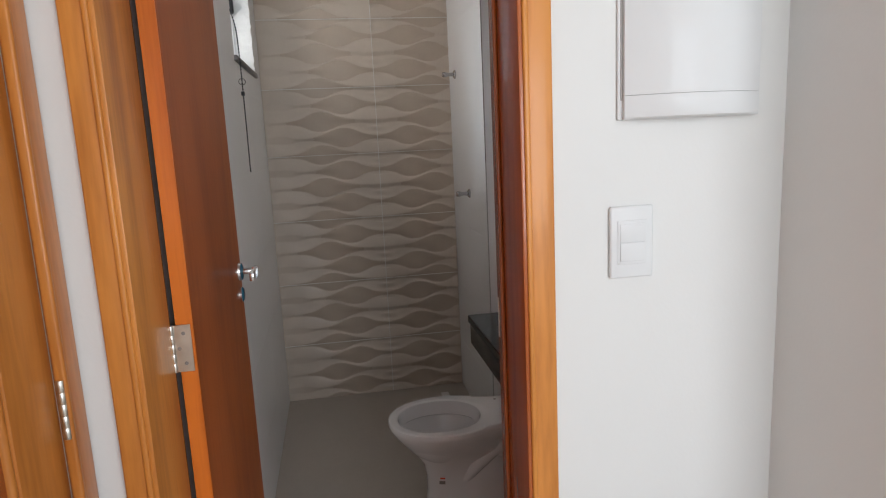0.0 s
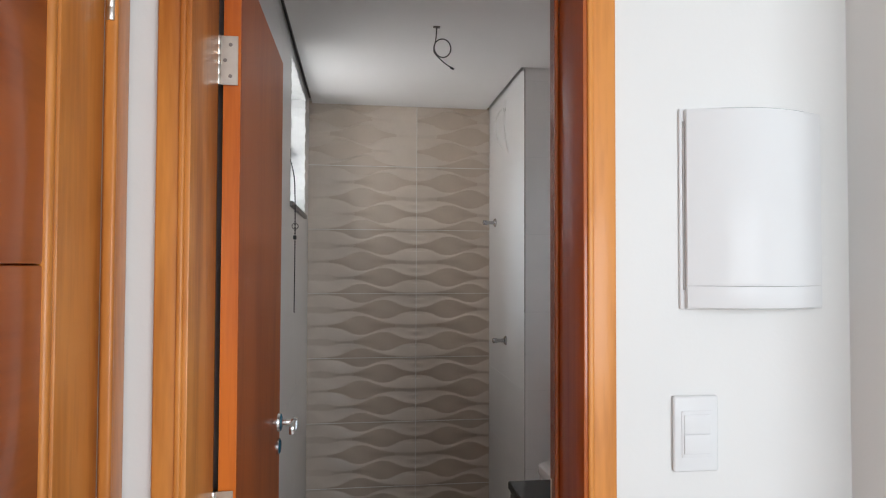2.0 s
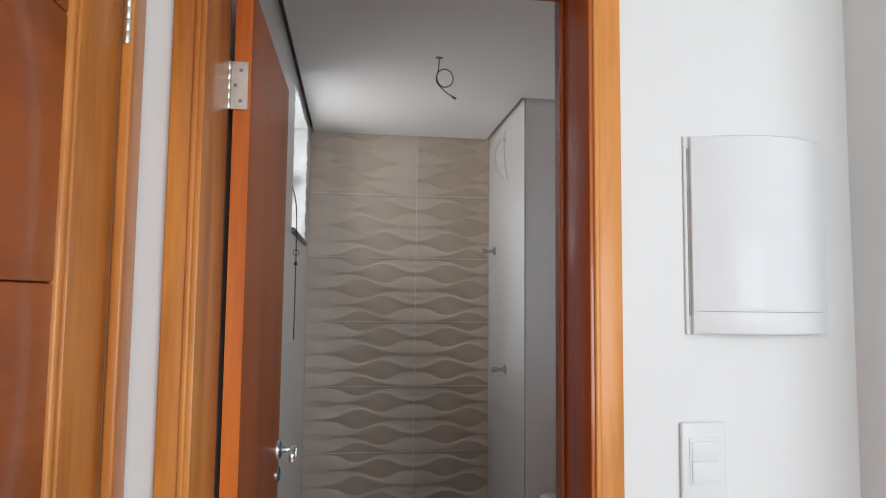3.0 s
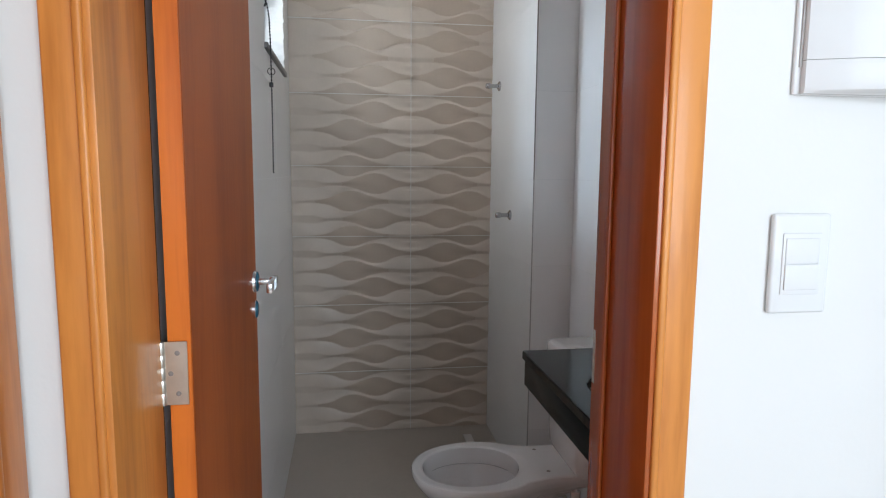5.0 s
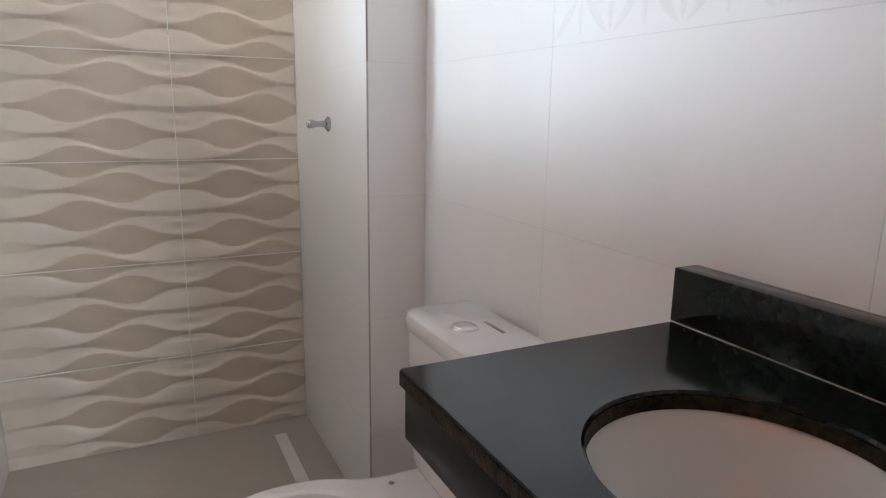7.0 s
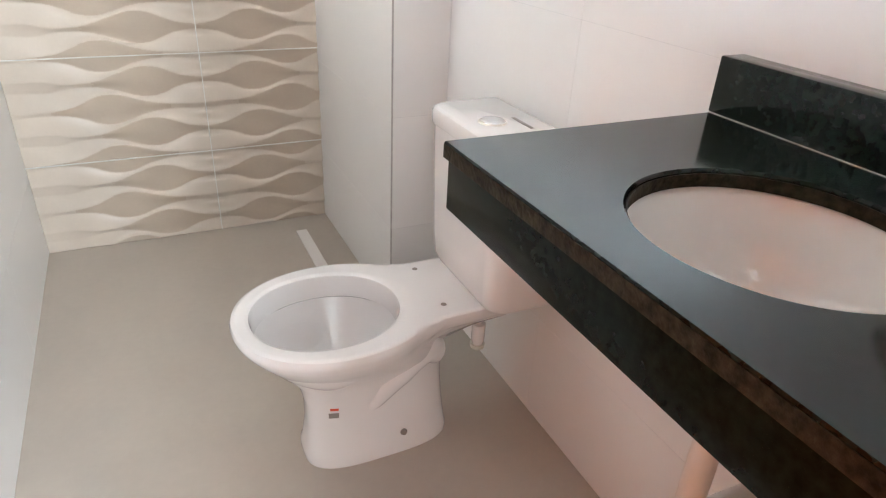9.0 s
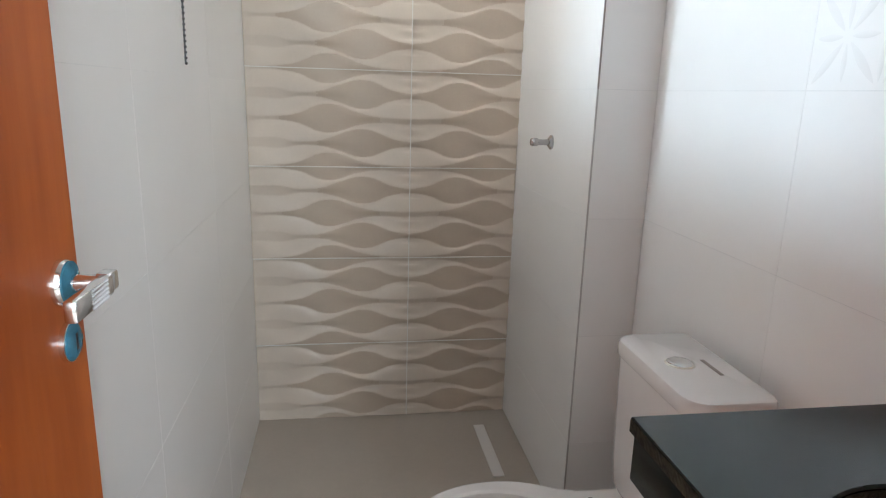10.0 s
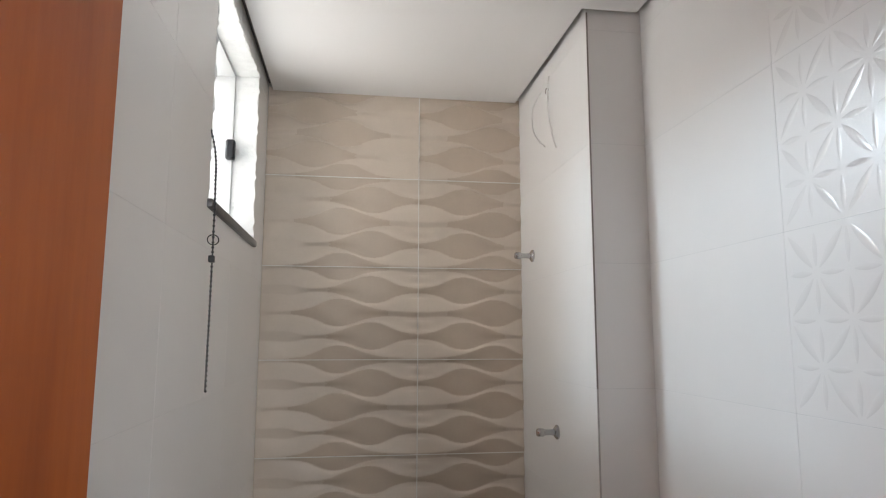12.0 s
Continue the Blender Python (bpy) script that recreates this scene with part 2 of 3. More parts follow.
def bent(points, steps=8):
    """Catmull-Rom curve through points."""
    p = [Vector(q) for q in points]
    p = [2 * p[0] - p[1]] + p + [2 * p[-1] - p[-2]]
    out = []
    for i in range(1, len(p) - 2):
        for s in range(steps):
            t = s / steps
            out.append(0.5 * (2 * p[i] + (p[i + 1] - p[i - 1]) * t + (2 * p[i - 1] - 5 * p[i] + 4 * p[i + 1] - p[i + 2]) * t * t + (3 * p[i] - p[i - 1] - 3 * p[i + 1] + p[i + 2]) * t ** 3))
    out.append(p[-2])
    return out


def structure(name, bm, mat, label, smooth=False):
    return tagged(mesh_object(name, bm, mat, None, "", smooth), label, "", "", "structure")


# ---- plan: the bathroom's tiled wall lies at y = 0, the floor at z = 0 ----
XL, XR, XBOX, YBOX = -0.565, 0.555, 0.395, -0.735
YIN, YOUT = -2.21, -2.37
CEIL, HCEIL = 2.305, 2.62
JL, JR, HEAD = -0.553, 0.052, 2.021
WY0, WY1, WZ0, WZ1 = -0.885, -0.235, 1.705, 2.265
HXL, HXR = -0.656, 0.535
T = 0.008
S = 0.0006

# grout planes of the walls, just behind the tile faces
structure("floor", box(-0.9, 3.2, -5.8, 0.2, -0.12, 0.0), M_FLOOR, "plain beige-grey polished porcelain floor")
bm = box(-0.75, XL - S, -2.21, WY0, 0, HCEIL)
add_box(bm, -0.75, XL - S, WY1, 0.15, 0, HCEIL)
add_box(bm, -0.75, XL - S, WY0, WY1, 0, WZ0 - 0.02)
add_box(bm, -0.75, XL - S, WY0, WY1, WZ1, HCEIL)
wall_west = structure("wall_west", bm, M_GROUT_W, "white glazed tile wall with a high window")
wall_north = structure("wall_north", box(XL - T, XR + 0.15, -0.003, 0.15, 0, HCEIL), M_GROUT, "beige wave-relief tile wall of the shower")
wall_east = structure("wall_east", box(XR + S, XR + 0.15, YIN, T, 0, HCEIL), M_GROUT_W, "white glazed tile wall beside the toilet")
bm = box(XBOX + S, XR + S, YBOX + S, T, 0, CEIL + 0.05)
wall_shaft = structure("wall_shaft", bm, M_GROUT_W, "white tiled shaft box in the shower corner")
bm = box(JR + 0.02, XR + 0.15, YOUT, YIN, 0, HCEIL)
add_box(bm, HXL - 0.1, JL - 0.02, YOUT, YIN, 0, HCEIL)
add_box(bm, JL - 0.02, JR + 0.02, YOUT, YIN, HEAD + 0.02, HCEIL)
structure("wall_south", bm, M_PAINT, "white painted wall round the bathroom door")

# bathroom ceiling with its shadow gap
bm = box(XL + 0.018, XR - 0.018, YIN + 0.004, YBOX - 0.018, CEIL, CEIL + 0.02)
add_box(bm, XL + 0.018, XBOX - 0.018, YBOX - 0.018, -0.014, CEIL, CEIL + 0.02)
structure("ceiling", bm, M_CEIL, "white plasterboard ceiling with a shadow gap")
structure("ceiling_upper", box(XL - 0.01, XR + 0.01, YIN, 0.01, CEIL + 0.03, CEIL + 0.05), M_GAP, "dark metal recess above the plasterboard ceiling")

# hall and living room behind the walker
D2A, D2B, D2H = -3.17, -2.443, 2.06
bm = box(HXL - 0.12, HXL, YOUT - 0.001, D2B, 0, HCEIL)
add_box(bm, HXL - 0.12, HXL, -5.6, D2A, 0, HCEIL)
add_box(bm, HXL - 0.12, HXL, D2A, D2B, D2H, HCEIL)
structure("wall_hall_west", bm, M_PAINT, "white painted hall wall with a panel door")
structure("wall_hall_east", box(HXR, 3.0, -2.72, YOUT, 0, HCEIL), M_PAINT, "white painted hall corner wall")
bm = box(HXL - 0.12, 0.0, -5.75, -5.6, 0, HCEIL)
add_box(bm, 1.75, 3.12, -5.75, -5.6, 0, HCEIL)
add_box(bm, 0.0, 1.75, -5.75, -5.6, 0, 0.85)
add_box(bm, 0.0, 1.75, -5.75, -5.6, 2.2, HCEIL)
structure("wall_room_south", bm, M_PAINT, "white painted living-room wall with a window opening")
structure("wall_room_east", box(3.0, 3.12, -5.6, -2.4, 0, HCEIL), M_PAINT, "white painted living-room wall")
structure("ceiling_hall", box(HXL - 0.12, 3.12, -5.75, YOUT, HCEIL, HCEIL + 0.1), M_CEIL, "white painted hall ceiling")
structure("roof_slab", box(-0.72, XR + 0.15, YOUT, 0.15, HCEIL, HCEIL + 0.1), M_CEIL, "concrete slab over the bathroom")
structure("backdrop", box(-3.3, -3.28, -4.0, 4.5, -1.0, 5.0), M_SKYCARD, "overcast white sky outside the window")


# ---- bathroom window ----
window = tagged(new("window_1"), "small white aluminium awning window, tilted open", "window", "", "structure")
XG, XO, FT = -0.640, -0.745, 0.012
bm = box(XO, XG, WY0, WY0 + FT, WZ0, WZ1, 0.002)
add_box(bm, XO, XG, WY1 - FT, WY1, WZ0, WZ1, 0.002)
add_box(bm, XO, XG, WY0 + FT, WY1 - FT, WZ0, WZ0 + FT, 0.002)
add_box(bm, XO, XG, WY0 + FT, WY1 - FT, WZ1 - FT, WZ1, 0.002)
part("window_frame", bm, M_ALU, window)
pane = part("pane", box(XO + 0.006, XO + 0.012, WY0 + FT, WY1 - FT, WZ0 + FT, WZ1 - FT), M_GLASS, window, smooth=False)
pane.visible_shadow = False
bm = box(XG, XL + 0.012, WY0 - 0.012, WY1 + 0.008, WZ0 - 0.02, WZ0, 0.003)
part("window_sill", bm, M_SILL, window, "dark grey granite sill")
# rendered reveals with a rough edge
random.seed(5)


def reveal(edge, along, lo, hi):
    """Plaster lining of an opening's side, its inner edge ragged."""
    bm = bmesh.new()
    n = 40
    rows = []
    for i in range(n + 1):
        s = lo + (hi - lo) * i / n
        j = random.uniform(-0.004, 0.003)
        a, b = (XG + 0.001, s), (XL + 0.001 + j, s)
        e = edge + random.uniform(-0.0015, 0.0015)
        if along == "z":
            rows.append((bm.verts.new((a[0], e, s)), bm.verts.new((b[0], e, s))))
        else:
            rows.append((bm.verts.new((a[0], s, e)), bm.verts.new((b[0], s, e))))
    for p, q in zip(rows, rows[1:]):
        bm.faces.new((p[0], p[1], q[1], q[0]))
    r = bmesh.ops.extrude_face_region(bm, geom=bm.faces[:])
    d = Vector((0, 0.006 if edge == WY1 - 0.004 else -0.006, 0)) if along == "z" else Vector((0, 0, 0.006))
    bmesh.ops.translate(bm, verts=[v for v in r["geom"] if isinstance(v, bmesh.types.BMVert)], vec=d)
    return bm


part("reveal", reveal(WY1 - 0.004, "z", WZ0, WZ1), M_RENDER, window, "rough white plaster reveal", False)
part("reveal", reveal(WY0 + 0.004, "z", WZ0, WZ1), M_RENDER, window, "rough white plaster reveal", False)
part("reveal", reveal(WZ1 - 0.004, "y", WY0, WY1), M_RENDER, window, "rough white plaster reveal", False)
bm = box(XG - 0.018, XG + 0.012, WY1 - 0.042, WY1 - 0.0125, 1.965, 2.032, 0.009, 4)
part("latch", bm, M_BLACK, window, "black plastic window latch")

# beaded cord
cord = empty("pull_cord", "black beaded pull cord with a ring hanging from the window", "cord")
line = bent([(-0.64, -0.80, 2.12), (-0.60, -0.86, 1.97), (-0.553, -0.905, 1.82), (-0.543, -0.925, 1.72), (-0.541, -0.93, 1.6)], 10)
bm = tube(line + [(-0.541, -0.931, 1.45), (-0.542, -0.932, 1.285)], 0.0017, 6)
part("cord", bm, M_BLACK, cord)
bm = bmesh.new()
run, last = [], None
dense = line + [Vector((-0.541, -0.93 - 0.002 * s / 60, 1.6 - 0.315 * s / 60)) for s in range(61)]
for q in dense:
    if last is None or (q - last).length > 0.0068:
        bmesh.ops.create_icosphere(bm, subdivisions=1, radius=0.0034, matrix=Matrix.Translation(q))
        last = q
beads = part("beads", bm, M_BLACK, cord)
beads["kind"] = "stuff"
ring = [(-0.541 + 0.011 * math.cos(a), -0.931 + 0.004 * math.cos(a), 1.606 + 0.011 * math.sin(a)) for a in [2 * math.pi * k / 24 for k in range(25)]]
part("ring", tube(ring, 0.0013, 6), M_BLACK, cord)
part("connector", box(-0.547, -0.535, -0.944, -0.928, 1.556, 1.571, 0.002), M_BLACK, cord)


# ---- doors ----
door_frame = tagged(new("door_frame"), "orange varnished wooden door frame with casings", "door frame", "", "structure")
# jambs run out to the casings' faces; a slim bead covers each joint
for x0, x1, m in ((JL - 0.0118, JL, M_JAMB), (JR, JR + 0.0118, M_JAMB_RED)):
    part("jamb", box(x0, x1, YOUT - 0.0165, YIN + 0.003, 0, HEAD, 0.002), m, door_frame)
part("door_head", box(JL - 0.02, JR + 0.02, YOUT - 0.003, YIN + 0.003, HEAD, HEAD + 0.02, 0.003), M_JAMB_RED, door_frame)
for a, b in ((JL - 0.050, JL - 0.012), (JR + 0.012, JR + 0.056)):
    part("casing", box(a, b, YOUT - 0.016, YOUT - 0.0005, 0, HEAD + 0.058, 0.004, 3), M_JAMB, door_frame)
    edge = b if b < 0 else a
    part("bead", box(edge - 0.0055, edge + 0.0045, YOUT - 0.0215, YOUT - 0.014, 0, HEAD + 0.004, 0.0035, 3), M_JAMB, door_frame)
part("casing", box(JL - 0.012, JR + 0.012, YOUT - 0.0155, YOUT - 0.0035, HEAD + 0.006, HEAD + 0.058, 0.004, 3), M_JAMB, door_frame)
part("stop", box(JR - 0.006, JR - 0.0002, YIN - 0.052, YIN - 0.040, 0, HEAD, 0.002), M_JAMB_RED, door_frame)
bm = box(JR - 0.0008, JR + 0.001, YIN - 0.008, YIN - 0.001, 0.985, 1.065, 0.0003, 1)
part("strike_plate", bm, M_STEEL, door_frame, "steel strike plate")


def hinge(parent, x, y, z, h=0.088, leaf_dirs=((1, 0), (-1, 0)), w=0.03):
    """A butt hinge with an upright pin at x, y and two leaves."""
    root = None
    seg = 5
    for k in range(seg):
        a, b = z - h / 2 + h * k / seg, z - h / 2 + h * (k + 1) / seg
        bm = turned((x, y, a), (x, y, b), [(0.0, 0.0052), (0.06, 0.0058), (0.94, 0.0058), (1.0, 0.0052)], 14)
        if root is None:
            root = part("hinge", bm, M_STEEL, parent, "zinc-plated steel butt hinge")
        else:
            part("knuckle", bm, M_STEEL, root)
    for dx, dy in leaf_dirs:
        x0, x1 = sorted((x, x + dx * w)) if dx else (x - 0.0012, x + 0.0012)
        y0, y1 = sorted((y, y + dy * w)) if dy else (y - 0.0012, y + 0.0012)
        part("hinge_leaf", box(x0, x1, y0, y1, z - h / 2, z + h / 2, 0.0005, 1), M_STEEL, root)
        for s in (-0.32, 0.0, 0.32):
            cx, cy = x + dx * w * (0.62 if s else 0.35), y + dy * w * (0.62 if s else 0.35)
            n = Vector((0, -0.002, 0)) if dx else Vector((0.002, 0, 0))
            c = Vector((cx, cy, z + s * h))
            part("screw", turned(c, c + n, [(0, 0.0035), (0.7, 0.0035), (1, 0.002)], 10), M_INK, root)
    return root

# black strip added for the deep shade between jamb and leaf edge
part("gap_shade", box(JL - 0.010, JL - 0.001, YIN + 0.0035, YIN + 0.0086, 0, HEAD - 0.006), M_GAP_SHADE, door_frame, "black strip standing in for the shade in the door gap", False)

door = tagged(new("door_1"), "reddish-brown varnished flush door standing open against the wall", "door", "", "structure")
LX0, LX1, LY0, LY1 = -0.5465, -0.5155, -2.201, -1.604
leaf = part("leaf", box(LX0 + 0.0, LX1, LY0 + 0.0035, LY1, 0.008, 2.010, 0.0015, 1), M_LEAF, door)
part("edge_strip", box(LX0 + 0.0006, LX1 - 0.0006, LY0, LY0 + 0.0033, 0.009, 2.009), M_EDGE, door, "orange solid-wood edge strip", False)
for z in (0.22, 1.02, 1.822):
    hinge(door, JL - 0.001, LY0 - 0.004, z, leaf_dirs=((1, 0),), w=0.034)
# lever handle on round rosettes
hx, hy, hz = LX1, -1.648, 1.048
handle = part("handle", turned((hx, hy, hz), (hx + 0.012, hy, hz), [(0, 0.024), (0.5, 0.024), (0.85, 0.021), (1.0, 0.014)], 28), M_CHROME, door, "chrome lever handle with traces of blue film")
part("film", turned((hx + 0.0085, hy, hz), (hx + 0.0128, hy, hz), [(0, 0.0222), (0.45, 0.0219), (1, 0.0145)], 28), M_FILM, handle, "scrap of blue protective film")
part("neck", tube([(hx + 0.010, hy, hz), (hx + 0.038, hy, hz), (hx + 0.046, hy + 0.004, hz)], 0.0085, 14), M_CHROME, handle)
bm = box(hx + 0.036, hx + 0.052, hy - 0.010, hy + 0.010, hz - 0.008, hz + 0.012, 0.003)
part("boss", bm, M_CHROME, handle)
bm = bmesh.new()
add_box(bm, hx + 0.040, hx + 0.052, hy - 0.095, hy - 0.004, hz - 0.010, hz + 0.011, 0.003)
part("lever", bm, M_CHROME, handle)
bm = bmesh.new()
for a in range(9):
    for b in range(5):
        r = bmesh.ops.create_cone(bm, cap_ends=False, segments=4, radius1=0.0026, radius2=0.0, depth=0.0016,
                                  matrix=Matrix.Translation((hx + 0.0527, hy - 0.022 - 0.0046 * a, hz - 0.0078 + 0.0041 * b)) @ Matrix.Rotation(radians(90), 4, "Y"))
part("knurling", bm, M_CHROME, handle, "knurled chrome patch", False)["kind"] = "stuff"
esc = part("keyhole_rosette", turned((hx, hy, hz - 0.062), (hx + 0.009, hy, hz - 0.062), [(0, 0.021), (0.6, 0.021), (1.0, 0.014)], 24), M_CHROME, door, "round chrome keyhole rosette")
part("film", turned((hx + 0.005, hy, hz - 0.062), (hx + 0.0096, hy, hz - 0.062), [(0, 0.0205), (0.3, 0.0200), (1, 0.0145)], 24), M_FILM, esc, "blue protective film")
part("keyhole", box(hx + 0.008, hx + 0.0100, hy - 0.0025, hy + 0.0025, hz - 0.071, hz - 0.053, 0.0005), M_BLACK, esc, "dark keyhole", False)

turn = Matrix.Translation((LX0, LY0, 0)) @ Matrix.Rotation(radians(-0.35), 4, "Z") @ Matrix.Translation((-LX0, -LY0, 0))
door.matrix_world = turn

# panel door of the side room, shut
side = tagged(new("door_2"), "shut orange-brown panelled wooden door", "door", "", "structure")
part("casing", box(HXL, HXL + 0.015, D2B, D2B + 0.060, 0, D2H + 0.055, 0.005, 3), M_STILE, side)
part("casing", box(HXL, HXL + 0.015, D2A - 0.052, D2A, 0, D2H + 0.055, 0.005, 3), M_STILE, side)
part("casing", box(HXL, HXL + 0.015, D2A, D2B, D2H, D2H + 0.055, 0.005, 3), M_STILE, side)
part("bead", box(HXL + 0.004, HXL + 0.020, D2B - 0.006, D2B + 0.005, 0, D2H, 0.004, 3), M_STILE, side)
part("stile", box(HXL - 0.036, HXL + 0.002, D2B - 0.128, D2B - 0.0006, 0.006, D2H - 0.004, 0.003, 2), M_STILE, side)
part("stile", box(HXL - 0.036, HXL + 0.002, D2A + 0.004, D2A + 0.120, 0.006, D2H - 0.004, 0.003, 2), M_STILE, side)
for a, b in ((D2B - 0.140, D2B - 0.126), (D2A + 0.118, D2A + 0.132)):
    part("moulding", box(HXL - 0.03, HXL - 0.001, a, b, 0.006, D2H - 0.004, 0.006, 3), M_STILE, side)
zs = [0.01, 0.22, 0.53, 0.84, 1.15, 1.458, 1.775, 2.05]
for a, b in zip(zs, zs[1:]):
    bm = box(HXL - 0.034, HXL - 0.008, D2A + 0.13, D2B - 0.138, a + 0.0002, b - 0.0002, 0.004, 2)
    part("panel", bm, M_PANEL, side)
part("backing", box(HXL - 0.075, HXL - 0.0365, D2A, D2B, 0, D2H), M_PANEL, side, "", False)
for z in (0.25, 1.02, 1.838):
    hinge(side, HXL + 0.011, D2B - 0.004, z, leaf_dirs=((0, 1),), w=0.006)

# ---- hall fittings ----
panel = empty("breaker_panel", "white plastic breaker panel with a bowed glossy lid", "breaker panel")
part("base", box(0.222, 0.470, YOUT - 0.006, YOUT, 1.388, 1.722, 0.0025, 3), M_PLASTIC, panel)


def bowed(x0, x1, z0, z1, y, depth, low, high, n=28):
    """A lid bowed forward in plan; low and high draw its ends in."""
    rings = []
    for z, k in ((z0, low), (z0 + 0.003, 0.99 if low > 0.9 else 0.95), (z0 + 0.008, 1.0), (z1 - 0.008, 1.0), (z1 - 0.003, 0.99 if high > 0.9 else 0.95), (z1, high)):
        front = [(x0 + (x1 - x0) * i / n, y - depth * k * math.sin(math.pi * (0.06 + 0.90 * i / n)), z) for i in range(n + 1)]
        rings.append(front + [(x1, y, z), (x0, y, z)])
    return loft(rings)


part("lid", bowed(0.230, 0.474, 1.4275, 1.719, YOUT - 0.0065, 0.046, 0.975, 0.80), M_PLASTIC, panel)
part("lower_cover", bowed(0.230, 0.474, 1.389, 1.4269, YOUT - 0.0065, 0.046, 0.72, 0.975), M_PLASTIC, panel)
part("lid_seam", box(0.2268, 0.2292, YOUT - 0.0082, YOUT - 0.0058, 1.42, 1.70), M_JOINT, panel, "", False)

switch = empty("light_switch", "white plastic light switch plate on the wall", "light switch")
part("plate", box(0.208, 0.286, YOUT - 0.009, YOUT, 1.122, 1.246, 0.004, 3), M_PLASTIC, switch)
part("insert", box(0.221, 0.273, YOUT - 0.0105, YOUT - 0.0088, 1.146, 1.222, 0.001), M_PLASTIC, switch)
part("rocker", box(0.2245, 0.2695, YOUT - 0.0125, YOUT - 0.0104, 1.152, 1.1835, 0.001), M_PLASTIC, switch)
part("rocker", box(0.2245, 0.2695, YOUT - 0.0118, YOUT - 0.0104, 1.1845, 1.216, 0.001), M_PLASTIC, switch)

# ---- shower ----
for z, y, name in ((1.682, -0.165, "shower_valve"), (1.106, -0.402, "shower_valve")):
    v = empty(name, "small chrome stop valve on the tiled shaft", "valve", "shower valves")
    part("flange", turned((XBOX, y, z), (XBOX - 0.012, y, z), [(0, 0.022), (0.35, 0.022), (0.7, 0.017), (1, 0.012)], 24), M_CHROME_DARK, v)
    part("stem", turned((XBOX - 0.010, y, z), (XBOX - 0.045, y, z), [(0, 0.010), (0.5, 0.0085), (1, 0.0095)], 18), M_CHROME_DARK, v)
    part("knob", turned((XBOX - 0.043, y, z), (XBOX - 0.066, y, z), [(0, 0.010), (0.15, 0.0125), (0.8, 0.0125), (1, 0.010)], 18), M_CHROME_DARK, v)
wires = empty("shower_cable", "loop of thin white cable hanging from the shaft wall", "cable")
part("wire", tube(bent([(0.396, -0.37, 2.215), (0.385, -0.33, 2.225), (0.375, -0.26, 2.19), (0.378, -0.25, 2.12), (0.385, -0.30, 2.06), (0.388, -0.35, 2.03)], 8), 0.0025, 8), M_CABLE, wires)
part("wire", tube(bent([(0.396, -0.372, 2.22), (0.384, -0.40, 2.20), (0.38, -0.42, 2.12), (0.384, -0.45, 2.03), (0.388, -0.47, 1.99)], 8), 0.0022, 8), M_CABLE, wires)
part("wire", tube(bent([(0.394, -0.39, 2.26), (0.389, -0.392, 2.22), (0.388, -0.40, 2.17)], 8), 0.0022, 8), M_CABLE, wires)
part("outlet", turned((0.396, -0.372, 2.215), (0.390, -0.372, 2.215), [(0, 0.012), (1, 0.010)], 14), M_INK, wires)

light_wire = empty("ceiling_wire", "curl of bare lamp wire hanging from the ceiling", "wire")
cx, cy = -0.036, -1.155
part("outlet", box(cx - 0.012, cx + 0.012, cy - 0.008, cy + 0.008, CEIL - 0.003, CEIL + 0.004, 0.001), M_INK, light_wire)
curl = [(cx, cy, CEIL), (cx - 0.002, cy, CEIL - 0.04)]
for k in range(15):
    a = 2.7 + 2 * math.pi * k / 12
    curl.append((cx + 0.022 + 0.030 * math.cos(a), cy + 0.001 * k, CEIL - 0.073 + 0.034 * math.sin(a)))
curl += [(cx + 0.03, cy + 0.01, CEIL - 0.125), (cx + 0.055, cy + 0.01, CEIL - 0.140)]
part("wire", tube(bent(curl, 5), 0.0021, 7), M_DARKCABLE, light_wire)
part("wire_end", tube([(cx + 0.05, cy + 0.01, CEIL - 0.139), (cx + 0.064, cy + 0.01, CEIL - 0.146)], 0.0038, 8), M_BLACK, light_wire)

strip = mesh_object("edging_strip", box(0.249, 0.289, -0.47, -0.13, 0.0, 0.005, 0.001), M_STRIP)
tagged(strip, "white plastic edging strip lying on the shower floor", "strip")

# ---- toilet ----
TY = -1.205
NR = 96


def egg(xf, xb, hw, z, power=2.2, taper=0.0):
    """Plan outline, longer towards the front."""
    cx, a = (xf + xb) / 2, (xb - xf) / 2
    pts = []
    for k in range(NR):
        t = 2 * math.pi * k / NR
        c, s = math.cos(t), math.sin(t)
        x = cx + a * math.copysign(abs(c) ** (2 / power), c)
        w = hw * (1 - taper * c)
        pts.append((x, TY + w * math.copysign(abs(s) ** (2 / power), s), z))
    return pts


def pear(xf, xb, hw, z, deck):
    """Plan outline of the oval rim drawn out into a narrower deck at the back, stepped evenly round the bowl's middle."""
    cx, a, ec, ea = (xf + xb) / 2, (xb - xf) / 2, (xf + 0.298) / 2, (0.298 - xf) / 2
    line = []
    for i in range(401):
        x = cx - a * math.cos(math.pi * i / 400)
        e = hw * max(0.0, 1 - abs((x - ec) / ea) ** 2.1) ** (1 / 2.1)
        q = min(1.0, max(0.0, (x - 0.17) / 0.10))
        end = max(0.0, 1 - max(0.0, (x - xb + 0.02) / 0.02) ** 2) ** 0.5
        w = (e ** 5 + (deck * end * q * q * (3 - 2 * q)) ** 5) ** 0.2
        line.append((x - HOLE, w))
    pts = []
    for k in range(NR):
        t = 2 * math.pi * k / NR
        h = min(t, 2 * math.pi - t)
        x, w = min(line, key=lambda p: abs(math.atan2(p[1], p[0]) - h))
        pts.append((HOLE + x, TY + math.copysign(w, math.sin(t)), z))
    return pts


